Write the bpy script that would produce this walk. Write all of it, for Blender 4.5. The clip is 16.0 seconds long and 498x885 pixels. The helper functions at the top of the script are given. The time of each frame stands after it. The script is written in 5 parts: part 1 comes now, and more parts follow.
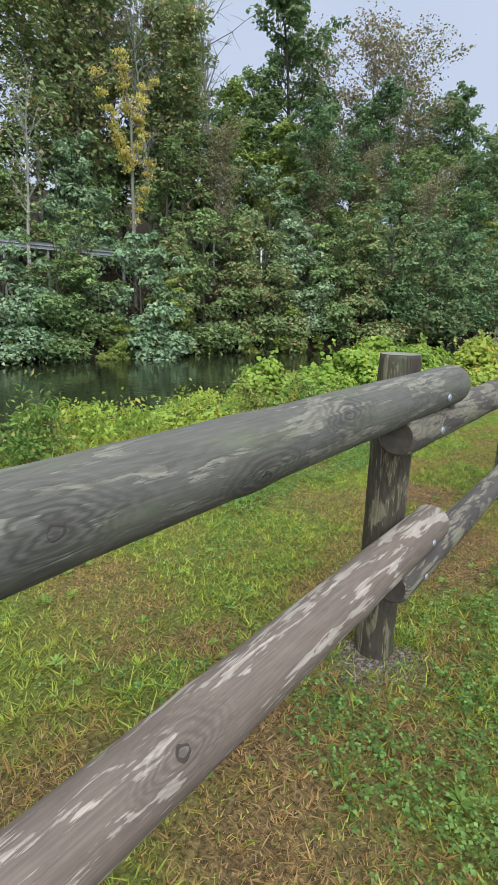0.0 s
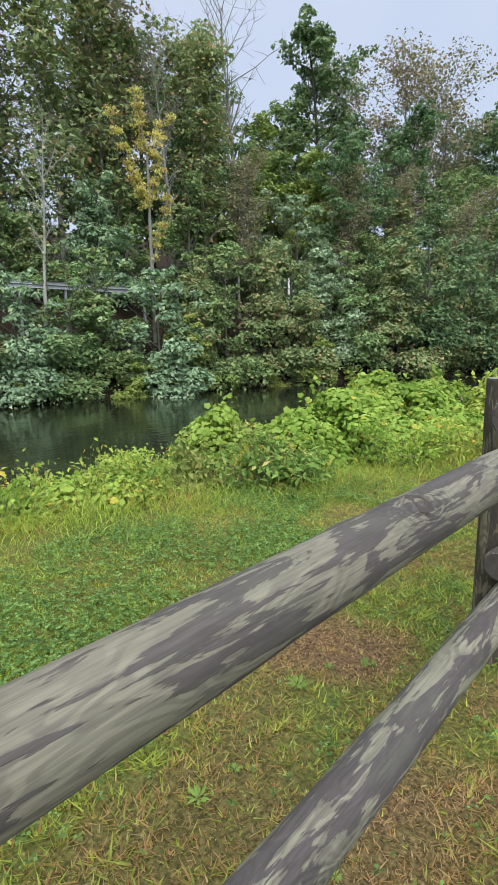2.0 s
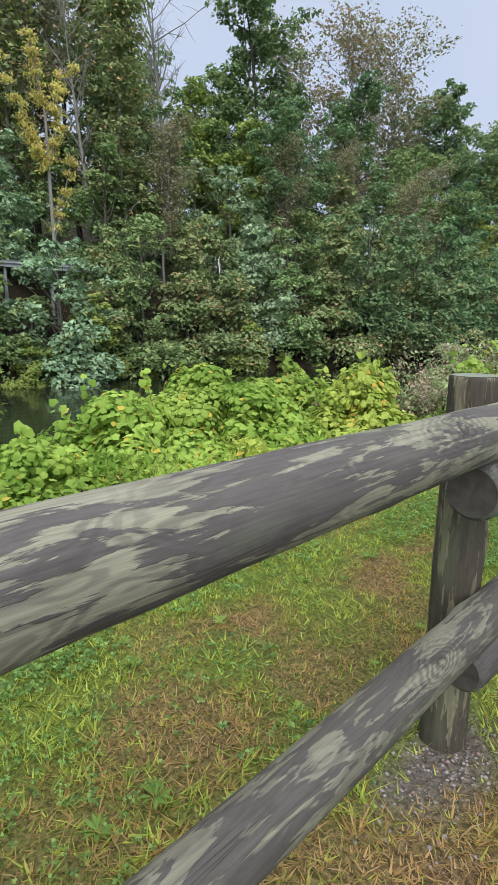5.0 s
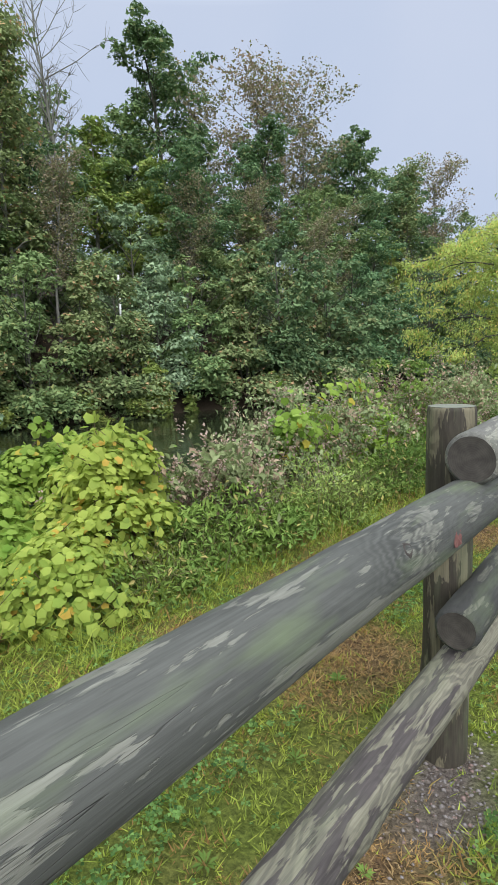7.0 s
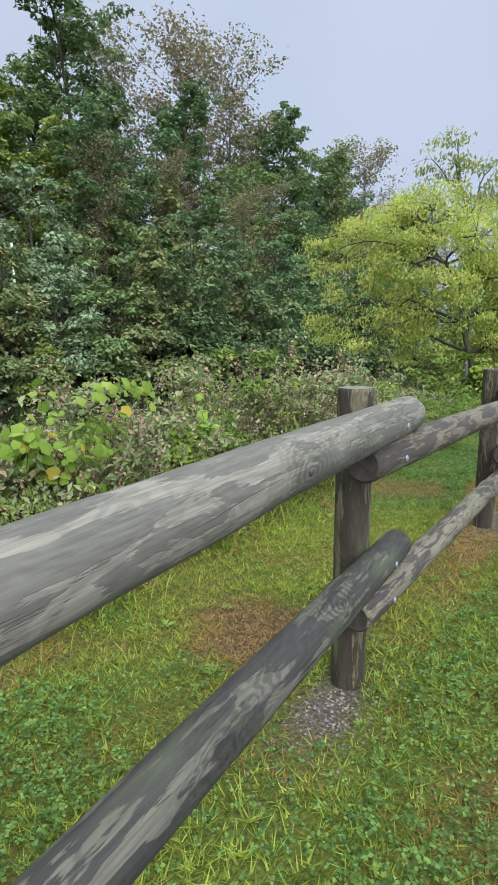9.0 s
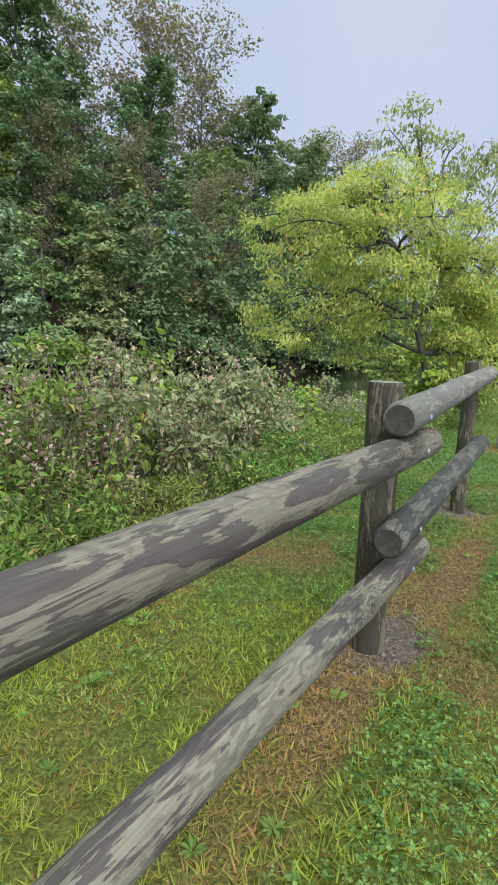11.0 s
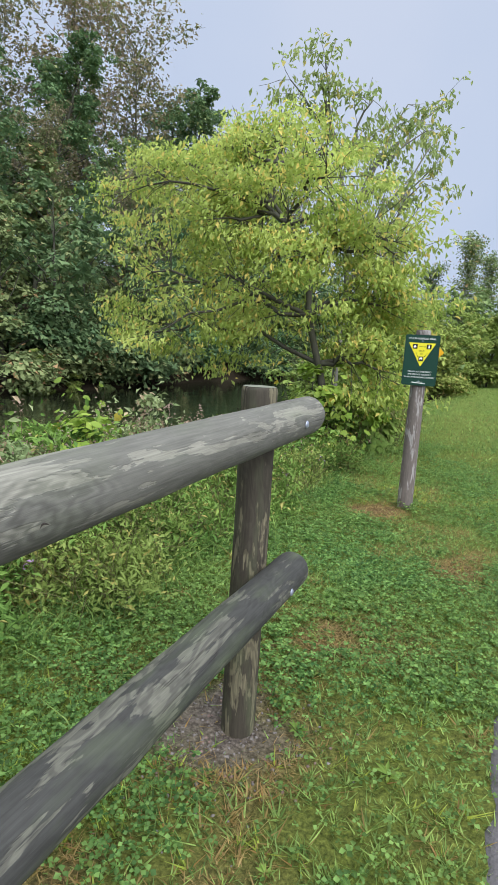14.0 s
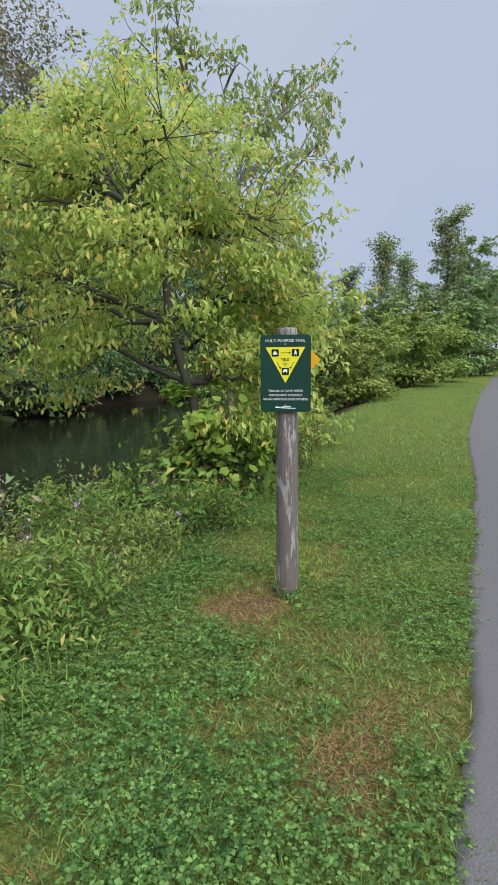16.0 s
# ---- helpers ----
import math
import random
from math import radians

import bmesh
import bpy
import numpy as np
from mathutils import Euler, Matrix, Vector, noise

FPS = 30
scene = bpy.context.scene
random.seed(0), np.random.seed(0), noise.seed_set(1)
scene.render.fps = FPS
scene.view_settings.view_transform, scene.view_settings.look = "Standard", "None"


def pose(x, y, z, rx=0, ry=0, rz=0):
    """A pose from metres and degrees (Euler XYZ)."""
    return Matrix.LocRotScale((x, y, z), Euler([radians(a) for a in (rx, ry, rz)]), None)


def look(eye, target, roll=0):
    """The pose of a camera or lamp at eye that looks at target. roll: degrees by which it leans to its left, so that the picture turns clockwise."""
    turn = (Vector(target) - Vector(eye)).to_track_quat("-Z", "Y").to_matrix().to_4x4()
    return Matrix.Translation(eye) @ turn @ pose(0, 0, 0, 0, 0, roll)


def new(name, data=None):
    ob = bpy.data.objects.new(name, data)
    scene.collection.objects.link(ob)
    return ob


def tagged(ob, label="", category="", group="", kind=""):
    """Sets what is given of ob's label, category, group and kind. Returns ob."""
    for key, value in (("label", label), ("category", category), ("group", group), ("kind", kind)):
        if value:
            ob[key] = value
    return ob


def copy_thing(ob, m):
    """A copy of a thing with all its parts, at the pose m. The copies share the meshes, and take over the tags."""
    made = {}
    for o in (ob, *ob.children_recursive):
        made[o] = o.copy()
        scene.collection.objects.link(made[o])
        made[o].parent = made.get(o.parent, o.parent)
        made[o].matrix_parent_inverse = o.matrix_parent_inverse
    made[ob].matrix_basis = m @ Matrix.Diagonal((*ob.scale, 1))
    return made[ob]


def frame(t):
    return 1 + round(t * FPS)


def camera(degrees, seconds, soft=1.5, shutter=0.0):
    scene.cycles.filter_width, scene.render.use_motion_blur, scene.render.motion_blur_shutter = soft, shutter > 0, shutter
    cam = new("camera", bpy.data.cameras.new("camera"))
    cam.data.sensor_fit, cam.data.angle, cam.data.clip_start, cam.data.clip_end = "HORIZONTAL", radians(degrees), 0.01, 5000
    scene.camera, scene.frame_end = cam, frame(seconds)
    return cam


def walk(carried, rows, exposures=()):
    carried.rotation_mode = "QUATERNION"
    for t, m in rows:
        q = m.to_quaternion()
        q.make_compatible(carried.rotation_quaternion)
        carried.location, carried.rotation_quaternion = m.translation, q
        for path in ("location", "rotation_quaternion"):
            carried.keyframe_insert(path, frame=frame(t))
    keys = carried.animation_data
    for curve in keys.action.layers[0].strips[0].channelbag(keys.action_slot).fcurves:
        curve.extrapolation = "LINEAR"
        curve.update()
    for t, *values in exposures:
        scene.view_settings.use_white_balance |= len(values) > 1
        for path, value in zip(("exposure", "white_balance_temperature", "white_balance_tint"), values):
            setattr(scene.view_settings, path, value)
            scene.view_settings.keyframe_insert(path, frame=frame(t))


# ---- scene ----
cam = camera(48.8, 16.0, 1.45)
PATH = [
    (0, (0.379, 0.224, 1.312), (-0.931, 1.656, 0.832), 1.4),
    (0.5, (0.318, 0.678, 1.286), (-1.006, 2.096, 0.798), 1.5),
    (1, (0.206, 1.178, 1.308), (-1.149, 2.574, 0.847), 0.5),
    (1.5, (0.164, 1.641, 1.325), (-1.238, 3.008, 0.92), -0.5),
    (2, (0.068, 2.119, 1.339), (-1.385, 3.442, 0.968), -0.7),
    (2.5, (0.025, 2.586, 1.341), (-1.499, 3.822, 0.957), -0.6),
    (3, (-0.076, 3.034, 1.314), (-1.647, 4.199, 0.893), 0.2),
    (3.5, (-0.117, 3.507, 1.309), (-1.7, 4.637, 0.845), 0.2),
    (4, (-0.134, 3.978, 1.28), (-1.623, 5.221, 0.794), -0.1),
    (4.5, (-0.186, 4.515, 1.307), (-1.593, 5.862, 0.854), 0.4),
    (5, (-0.196, 4.994, 1.292), (-1.55, 6.402, 0.867), 0.0),
    (5.2, (-0.199, 5.21, 1.263), (-1.526, 6.648, 0.849), 0.0),
    (7.3, (-0.153, 7.658, 1.324), (-1.334, 9.247, 1.043), -2.3),
    (7.5, (-0.152, 7.859, 1.323), (-1.298, 9.473, 1.037), -2.5),
    (8, (-0.117, 8.367, 1.358), (-1.207, 10.015, 1.05), -1.9),
    (8.5, (-0.091, 8.89, 1.324), (-1.144, 10.556, 0.985), -1.0),
    (9, (-0.033, 9.378, 1.342), (-1.057, 11.059, 0.985), -0.2),
    (9.5, (0.007, 9.885, 1.312), (-0.962, 11.598, 0.956), 1.1),
    (9.7, (0.012, 10.103, 1.317), (-0.957, 11.818, 0.968), 1.2),
    (11.8, (0.004, 12.255, 1.3), (-0.941, 13.974, 0.911), 2.2),
    (12, (0.001, 12.463, 1.319), (-0.945, 14.181, 0.928), 2.2),
    (12.5, (0.054, 12.937, 1.327), (-0.861, 14.679, 0.972), 3.2),
    (13, (0.092, 13.441, 1.301), (-0.761, 15.222, 0.985), 3.9),
    (13.5, (0.114, 13.915, 1.319), (-0.733, 15.697, 0.997), 3.6),
    (14, (0.125, 14.381, 1.308), (-0.684, 16.178, 0.966), 3.4),
    (14.5, (0.149, 14.867, 1.323), (-0.614, 16.685, 0.985), 2.9),
    (15, (0.19, 15.316, 1.349), (-0.511, 17.159, 1.017), 2.4),
    (15.5, (0.182, 15.792, 1.341), (-0.484, 17.652, 1.028), 1.1),
    (16, (0.226, 16.225, 1.349), (-0.385, 18.107, 1.058), -0.7),
]
walk(cam, [(t, look(eye, target, roll)) for t, eye, target, roll in PATH], ((0, 0.30), (3.5, 0.46), (5, 0.34), (8, 0.26), (9, 0.28), (13, 0.30), (15, 0.25), (16, 0.06)))

# ---- light ----
world = bpy.data.worlds.new("overcast_sky")
scene.world = world
world.use_nodes = True
wn, wl = world.node_tree.nodes, world.node_tree.links
wn.clear()
sky = wn.new("ShaderNodeTexSky")
sky.sky_type, sky.sun_disc = "NISHITA", False
sky.sun_elevation, sky.sun_rotation = radians(38), radians(127)
sky.air_density, sky.dust_density = 1.0, 2.0
sky_mix = wn.new("ShaderNodeMix")
sky_mix.data_type = "RGBA"
sky_mix.inputs[0].default_value = 0.94
cloud_noise = wn.new("ShaderNodeTexNoise")
cloud_noise.inputs["Scale"].default_value = 2.2
cloud_noise.inputs["Detail"].default_value = 4
cloud_ramp = wn.new("ShaderNodeValToRGB")
cloud_ramp.color_ramp.elements[0].position, cloud_ramp.color_ramp.elements[0].color = 0.3, (0.92, 0.95, 0.98, 1)
cloud_ramp.color_ramp.elements[1].position, cloud_ramp.color_ramp.elements[1].color = 0.75, (1.06, 1.04, 1.02, 1)
# an overcast sky is several times brighter overhead than low down
sky_dir, sky_up, lift = wn.new("ShaderNodeTexCoord"), wn.new("ShaderNodeSeparateXYZ"), wn.new("ShaderNodeValToRGB")
els = lift.color_ramp.elements
els[0].position, els[0].color = 0.0, (4.7, 5.4, 6.9, 1)
els[1].position, els[1].color = 1.0, (22.0, 23.2, 25.2, 1)
for p, c in ((0.5, (4.9, 5.55, 6.95, 1)), (0.78, (16.2, 17.2, 17.8, 1))):
    el = els.new(p)
    el.color = c
clouds = wn.new("ShaderNodeMix")
clouds.data_type, clouds.blend_type = "RGBA", "MULTIPLY"
clouds.inputs[0].default_value = 1.0
back = wn.new("ShaderNodeBackground")
back.inputs["Strength"].default_value = 0.10
wout = wn.new("ShaderNodeOutputWorld")
wl.new(sky_dir.outputs["Generated"], sky_up.inputs[0])
wl.new(sky_up.outputs["Z"], lift.inputs["Fac"])
wl.new(cloud_noise.outputs["Fac"], cloud_ramp.inputs["Fac"])
wl.new(lift.outputs["Color"], clouds.inputs[6])
wl.new(cloud_ramp.outputs["Color"], clouds.inputs[7])
wl.new(sky.outputs["Color"], sky_mix.inputs[6])
wl.new(clouds.outputs[2], sky_mix.inputs[7])
wl.new(sky_mix.outputs[2], back.inputs["Color"])
wl.new(back.outputs["Background"], wout.inputs["Surface"])

sun = new("sun", bpy.data.lights.new("sun", "SUN"))
sun.data.energy, sun.data.angle, sun.data.color = 2.5, radians(45), (1.0, 1.0, 1.0)
sun.matrix_world = look((24, -10, 23.5), (0, 8, 0))


# ---- helpers of this scene ----
RNG = np.random.default_rng(7)
LATTICE = RNG.random((256, 256))


def vnoise(x, y):
    """Smooth value noise of period 256, from 0 to 1."""
    x, y = np.asarray(x, float), np.asarray(y, float)
    xi, yi = np.floor(x).astype(int), np.floor(y).astype(int)
    fx, fy = x - xi, y - yi
    fx, fy = fx * fx * (3 - 2 * fx), fy * fy * (3 - 2 * fy)
    a, b = LATTICE[xi % 256, yi % 256], LATTICE[(xi + 1) % 256, yi % 256]
    c, d = LATTICE[xi % 256, (yi + 1) % 256], LATTICE[(xi + 1) % 256, (yi + 1) % 256]
    return (a * (1 - fx) + b * fx) * (1 - fy) + (c * (1 - fx) + d * fx) * fy


def fbm(x, y, octaves=4):
    total, amp, size = 0, 0.5, 1.0
    for i in range(octaves):
        total = total + amp * vnoise(x * size + 17 * i, y * size + 31 * i)
        amp, size = amp / 2, size * 2
    return total / (1 - 0.5 ** octaves)


def step(a, b, v):
    v = np.clip((v - a) / (b - a), 0, 1)
    return v * v * (3 - 2 * v)


# plan: lawn edge above the river, far shore, path edge
def lawn_edge(y):
    return np.interp(y, (-40, 2, 4.5, 6, 9, 11.5, 14.5, 16.5, 19.5, 23, 30, 60, 200), (-4.6, -3.75, -3.35, -2.8, -2.3, -2.1, -1.85, -1.45, -1.45, -1.35, -1.15, 0.6, 20))


def near_water(y):
    return np.interp(y, (-40, 4, 8, 14, 20, 26, 60, 200), (-10.5, -8.6, -7.6, -6.2, -4.9, -4.6, -4.6, 8))


def far_shore(y):
    return np.interp(y, (-60, 8, 18, 26, 34, 45, 56, 120, 260), (-22.5, -20.6, -20.4, -18.6, -16.6, -17.0, -16.4, -21, -40))


def path_edge(y):
    return np.interp(y, (-60, 2, 6, 9, 11.3, 15, 16.6, 17.7, 19.1, 22, 27.4, 38.5, 58, 120), (1.2, 0.60, 0.36, 0.10, -0.01, 0.15, 0.29, 0.36, 0.48, 0.72, 1.0, 2.1, 4.5, 15))


WATER = -1.0


def height(x, y):
    """The ground: level lawn, near bank, river bed, far bank with a road shelf and the wooded hill."""
    x, y = np.asarray(x, float), np.asarray(y, float)
    e, w, f = lawn_edge(y), near_water(y), far_shore(y)
    down = np.clip((e - x) / np.maximum(e - w, 0.5), 0, 3)
    z = -0.12 * step(0, 0.3, down) - 0.88 * step(0.2, 1.0, down) - 0.9 * step(1.0, 1.6, down)
    s = f - x
    z = z + 0.9 * step(-2.5, 0, s) + 0.9 * step(-0.05, 1.0, s) + 3.2 * step(0.6, 5.5, s) + 9.5 * step(9, 42, s)
    rough = step(0.0, 0.4, down) * 0.12 + step(0, 3, s) * 0.25
    z = z + rough * (fbm(x * 0.9, y * 0.9) - 0.5) * 2
    z = z + 0.018 * (fbm(x * 1.7 + 9, y * 1.7) - 0.5) * 2
    return z


SPOTS = ((-1.3, 3.85, 0.34, 0.36, 1.0), (-0.66, 1.25, 0.22, 0.3, 0.95), (-1.6, 1.5, 0.35, 0.4, 0.45), (-1.5, 3.3, 0.5, 0.4, 0.5),
         (-1.2, 5.2, 0.25, 0.3, 0.6), (-1.4, 5.95, 0.3, 0.25, 0.75), (-1.25, 6.5, 0.3, 0.25, 0.6), (-1.0, 2.9, 0.3, 0.5, 0.6),
         (-0.72, 14.8, 0.16, 0.55, 0.95), (-0.5, 14.2, 0.18, 0.22, 0.6), (-0.72, 18.95, 0.3, 0.22, 0.95), (-0.02, 17.9, 0.16, 0.3, 0.75), (0.1, 21.0, 0.15, 0.5, 0.45),
         (0.2, 25.0, 0.2, 0.6, 0.5), (-0.9, 9.6, 0.2, 0.5, 0.4), (-0.75, 8.3, 0.2, 0.6, 0.7), (-1.95, 10.2, 0.15, 0.8, 0.5), (-0.6, 12.6, 0.2, 0.5, 0.5), (-0.58, 13.5, 0.22, 0.8, 0.9), (-0.36, 14.7, 0.17, 0.75, 1.0), (-0.49, 16.67, 0.16, 0.30, 0.75), (0.08, 18.06, 0.12, 0.50, 0.70), (-0.01, 17.88, 0.14, 0.20, 0.85), (-0.71, 16.34, 0.12, 0.20, 0.70), (-0.40, 15.81, 0.12, 0.30, 0.60), (-0.45, 14.3, 0.2, 0.5, 0.85), (-0.7, 7.4, 0.3, 0.6, 0.8), (-0.35, 1.1, 0.25, 0.3, 0.85), (-0.9, 2.3, 0.3, 0.3, 0.8), (-0.25, 16.8, 0.3, 0.25, 0.5))
STONY = ((-0.52, 1.95, 0.14, 0.16), (-0.84, 4.5, 0.16, 0.22), (-0.74, 6.42, 0.15, 0.26), (-0.62, 8.9, 0.14, 0.25), (-0.72, 11.1, 0.13, 0.32), (-0.5, 13.72, 0.15, 0.28), (-0.62, 15.93, 0.24, 0.24))


def dryness(x, y):
    d = 0.74 * step(0.48, 0.71, fbm(x * 1.6 + 5, y * 1.3 + 3, 4)) * (1 - 0.6 * step(13.5, 15.5, y)) * step(-3.0, -1.6, x) * (1 - 0.6 * step(-0.5, 0.1, x))
    d = d + 0.28 * step(0.45, 0.7, fbm(x * 4 + 50, y * 4, 2))
    for cx, cy, rx, ry, k in SPOTS:
        r = np.hypot((x - cx) / rx, (y - cy) / ry) + 0.9 * (fbm(x * 6, y * 6, 2) - 0.5)
        d = np.maximum(d, k * (1 - step(0.55, 1.25, r)))
    return np.clip(d * (1 - 0.8 * step(19.6, 21.5, y)), 0, 1)


def stoniness(x, y):
    g = np.zeros_like(np.asarray(x, float))
    for cx, cy, rx, ry in STONY:
        r = np.hypot((x - cx) / rx, (y - cy) / ry) + 0.8 * (fbm(x * 9, y * 9, 2) - 0.5)
        g = np.maximum(g, 1 - step(0.7, 1.15, r))
    return g


def fast_mesh(name, verts, faces, **values):
    """A mesh from arrays: verts (n, 3), faces (m, k) of one size; values: float attributes on the points."""
    verts, faces = np.asarray(verts, np.float32), np.asarray(faces, np.int32)
    me = bpy.data.meshes.new(name)
    me.vertices.add(len(verts))
    me.vertices.foreach_set("co", verts.ravel())
    me.loops.add(faces.size)
    me.loops.foreach_set("vertex_index", faces.ravel())
    me.polygons.add(len(faces))
    me.polygons.foreach_set("loop_start", np.arange(0, faces.size, faces.shape[1], dtype=np.int32))
    for key, value in values.items():
        a = me.attributes.new(key, "FLOAT", "POINT")
        a.data.foreach_set("value", np.asarray(value, np.float32).ravel())
    me.update(calc_edges=True)
    return me


def smooth(me):
    me.polygons.foreach_set("use_smooth", [True] * len(me.polygons))
    return me


def put(name, me, material, parent=None, label=""):
    """Links a mesh as one object, under a parent if there is one."""
    me.materials.clear()
    me.materials.append(material)
    ob = new(name, me)
    if parent:
        ob.parent = parent
    if label:
        ob["label"] = label
    return ob


def part(name, bm, material, parent, label=""):
    me = bpy.data.meshes.new(name)
    bm.to_mesh(me)
    bm.free()
    return put(name, me, material, parent, label)


def thing(name, x, y, z, label, category, group="", turn=0.0):
    ob = new(name)
    ob.empty_display_size = 0.2
    ob.matrix_world = pose(x, y, z, 0, 0, turn)
    return tagged(ob, label, category, group)


# ---- materials ----
def material(name, rough=0.8, metal=0.0, spec=0.3):
    m = bpy.data.materials.new(name)
    m.use_nodes = True
    nodes, links = m.node_tree.nodes, m.node_tree.links
    shader = nodes["Principled BSDF"]
    shader.inputs["Roughness"].default_value, shader.inputs["Metallic"].default_value = rough, metal
    shader.inputs["Specular IOR Level"].default_value = spec
    return m, nodes, links, shader


def coords(nodes, links, scale=(1, 1, 1), shift=0.0):
    """Object coordinates, scaled, and moved by the object's random number."""
    tc, mp = nodes.new("ShaderNodeTexCoord"), nodes.new("ShaderNodeMapping")
    mp.inputs["Scale"].default_value = scale
    links.new(tc.outputs["Object"], mp.inputs["Vector"])
    if shift:
        info, mul = nodes.new("ShaderNodeObjectInfo"), nodes.new("ShaderNodeMath")
        mul.operation = "MULTIPLY"
        mul.inputs[1].default_value = shift
        links.new(info.outputs["Random"], mul.inputs[0])
        links.new(mul.outputs[0], mp.inputs["Location"])
    return mp.outputs["Vector"]


def noise_tex(nodes, links, vector, scale, detail=3.0, distortion=0.0, rough=0.55):
    n = nodes.new("ShaderNodeTexNoise")
    n.inputs["Scale"].default_value, n.inputs["Detail"].default_value = scale, detail
    n.inputs["Distortion"].default_value, n.inputs["Roughness"].default_value = distortion, rough
    links.new(vector, n.inputs["Vector"])
    return n.outputs["Fac"]


def ramp(nodes, links, fac, stops, mode="LINEAR"):
    r = nodes.new("ShaderNodeValToRGB")
    r.color_ramp.interpolation = mode
    els = r.color_ramp.elements
    while len(els) < len(stops):
        els.new(0.5)
    for el, (p, c) in zip(els, stops):
        el.position = p
        el.color = (*c, 1) if len(c) == 3 else c
    links.new(fac, r.inputs["Fac"])
    return r.outputs["Color"]


def mixc(nodes, links, fac, a, b, blend="MIX"):
    m = nodes.new("ShaderNodeMix")
    m.data_type, m.blend_type = "RGBA", blend
    for socket, v in ((m.inputs[0], fac), (m.inputs[6], a), (m.inputs[7], b)):
        if isinstance(v, (int, float)):
            socket.default_value = v
        elif isinstance(v, tuple):
            socket.default_value = (*v, 1)
        else:
            links.new(v, socket)
    return m.outputs[2]


def math_node(nodes, links, op, a, b=0.0):
    m = nodes.new("ShaderNodeMath")
    m.operation = op
    for socket, v in ((m.inputs[0], a), (m.inputs[1], b)):
        if isinstance(v, (int, float)):
            socket.default_value = v
        else:
            links.new(v, socket)
    return m.outputs[0]


def bump(nodes, links, shader, heights, strength=0.4, distance=0.01):
    b = nodes.new("ShaderNodeBump")
    b.inputs["Strength"].default_value, b.inputs["Distance"].default_value = strength, distance
    links.new(heights, b.inputs["Height"])
    links.new(b.outputs["Normal"], shader.inputs["Normal"])


def leaf_material(name, low, high, odd=None, odd_share=0.0, tint=0.25, gloss=0.7, thin=0.29):
    """Leaves: each leaf between two colours, a share of odd ones, some light passing through, plants a little unlike one another."""
    m, nodes, links, shader = material(name, gloss, 0, 0.12)
    geo, info = nodes.new("ShaderNodeNewGeometry"), nodes.new("ShaderNodeObjectInfo")
    spray = ramp(nodes, links, noise_tex(nodes, links, coords(nodes, links, (1, 1, 1), 25), 1.7, 2), ((0.34, (0, 0, 0)), (0.66, (1, 1, 1))))
    blend = math_node(nodes, links, "ADD", math_node(nodes, links, "MULTIPLY", geo.outputs["Random Per Island"], 0.36), math_node(nodes, links, "MULTIPLY", spray, 0.64))
    c = mixc(nodes, links, blend, low, high)
    if odd:
        pick = math_node(nodes, links, "FRACT", math_node(nodes, links, "MULTIPLY", geo.outputs["Random Per Island"], 37.31))
        c = mixc(nodes, links, math_node(nodes, links, "LESS_THAN", pick, odd_share), c, odd)
    hsv = nodes.new("ShaderNodeHueSaturation")
    links.new(math_node(nodes, links, "ADD", math_node(nodes, links, "MULTIPLY", info.outputs["Random"], tint * 0.12), 0.5 - tint * 0.06), hsv.inputs["Hue"])
    patch = noise_tex(nodes, links, coords(nodes, links, (1, 1, 1), 40), 0.9, 2)
    v = math_node(nodes, links, "MULTIPLY", patch, 0.7)
    links.new(math_node(nodes, links, "ADD", v, 0.65), hsv.inputs["Value"])
    links.new(c, hsv.inputs["Color"])
    links.new(hsv.outputs["Color"], shader.inputs["Base Color"])
    tr, mix = nodes.new("ShaderNodeBsdfTranslucent"), nodes.new("ShaderNodeMixShader")
    links.new(hsv.outputs["Color"], tr.inputs["Color"])
    mix.inputs["Fac"].default_value = thin
    links.new(shader.outputs["BSDF"], mix.inputs[1])
    links.new(tr.outputs["BSDF"], mix.inputs[2])
    links.new(mix.outputs["Shader"], nodes["Material Output"].inputs["Surface"])
    return m


def bark_material(name, dark, light, stretch=0.15):
    m, nodes, links, shader = material(name, 0.9)
    v = coords(nodes, links, (1, 1, stretch), 20)
    n = noise_tex(nodes, links, v, 22, 4, 0.4)
    big = noise_tex(nodes, links, v, 3, 2)
    c = mixc(nodes, links, n, dark, light)
    c = mixc(nodes, links, math_node(nodes, links, "MULTIPLY", big, 0.4), c, (0.16, 0.18, 0.12))
    links.new(c, shader.inputs["Base Color"])
    bump(nodes, links, shader, n, 0.6, 0.02)
    return m


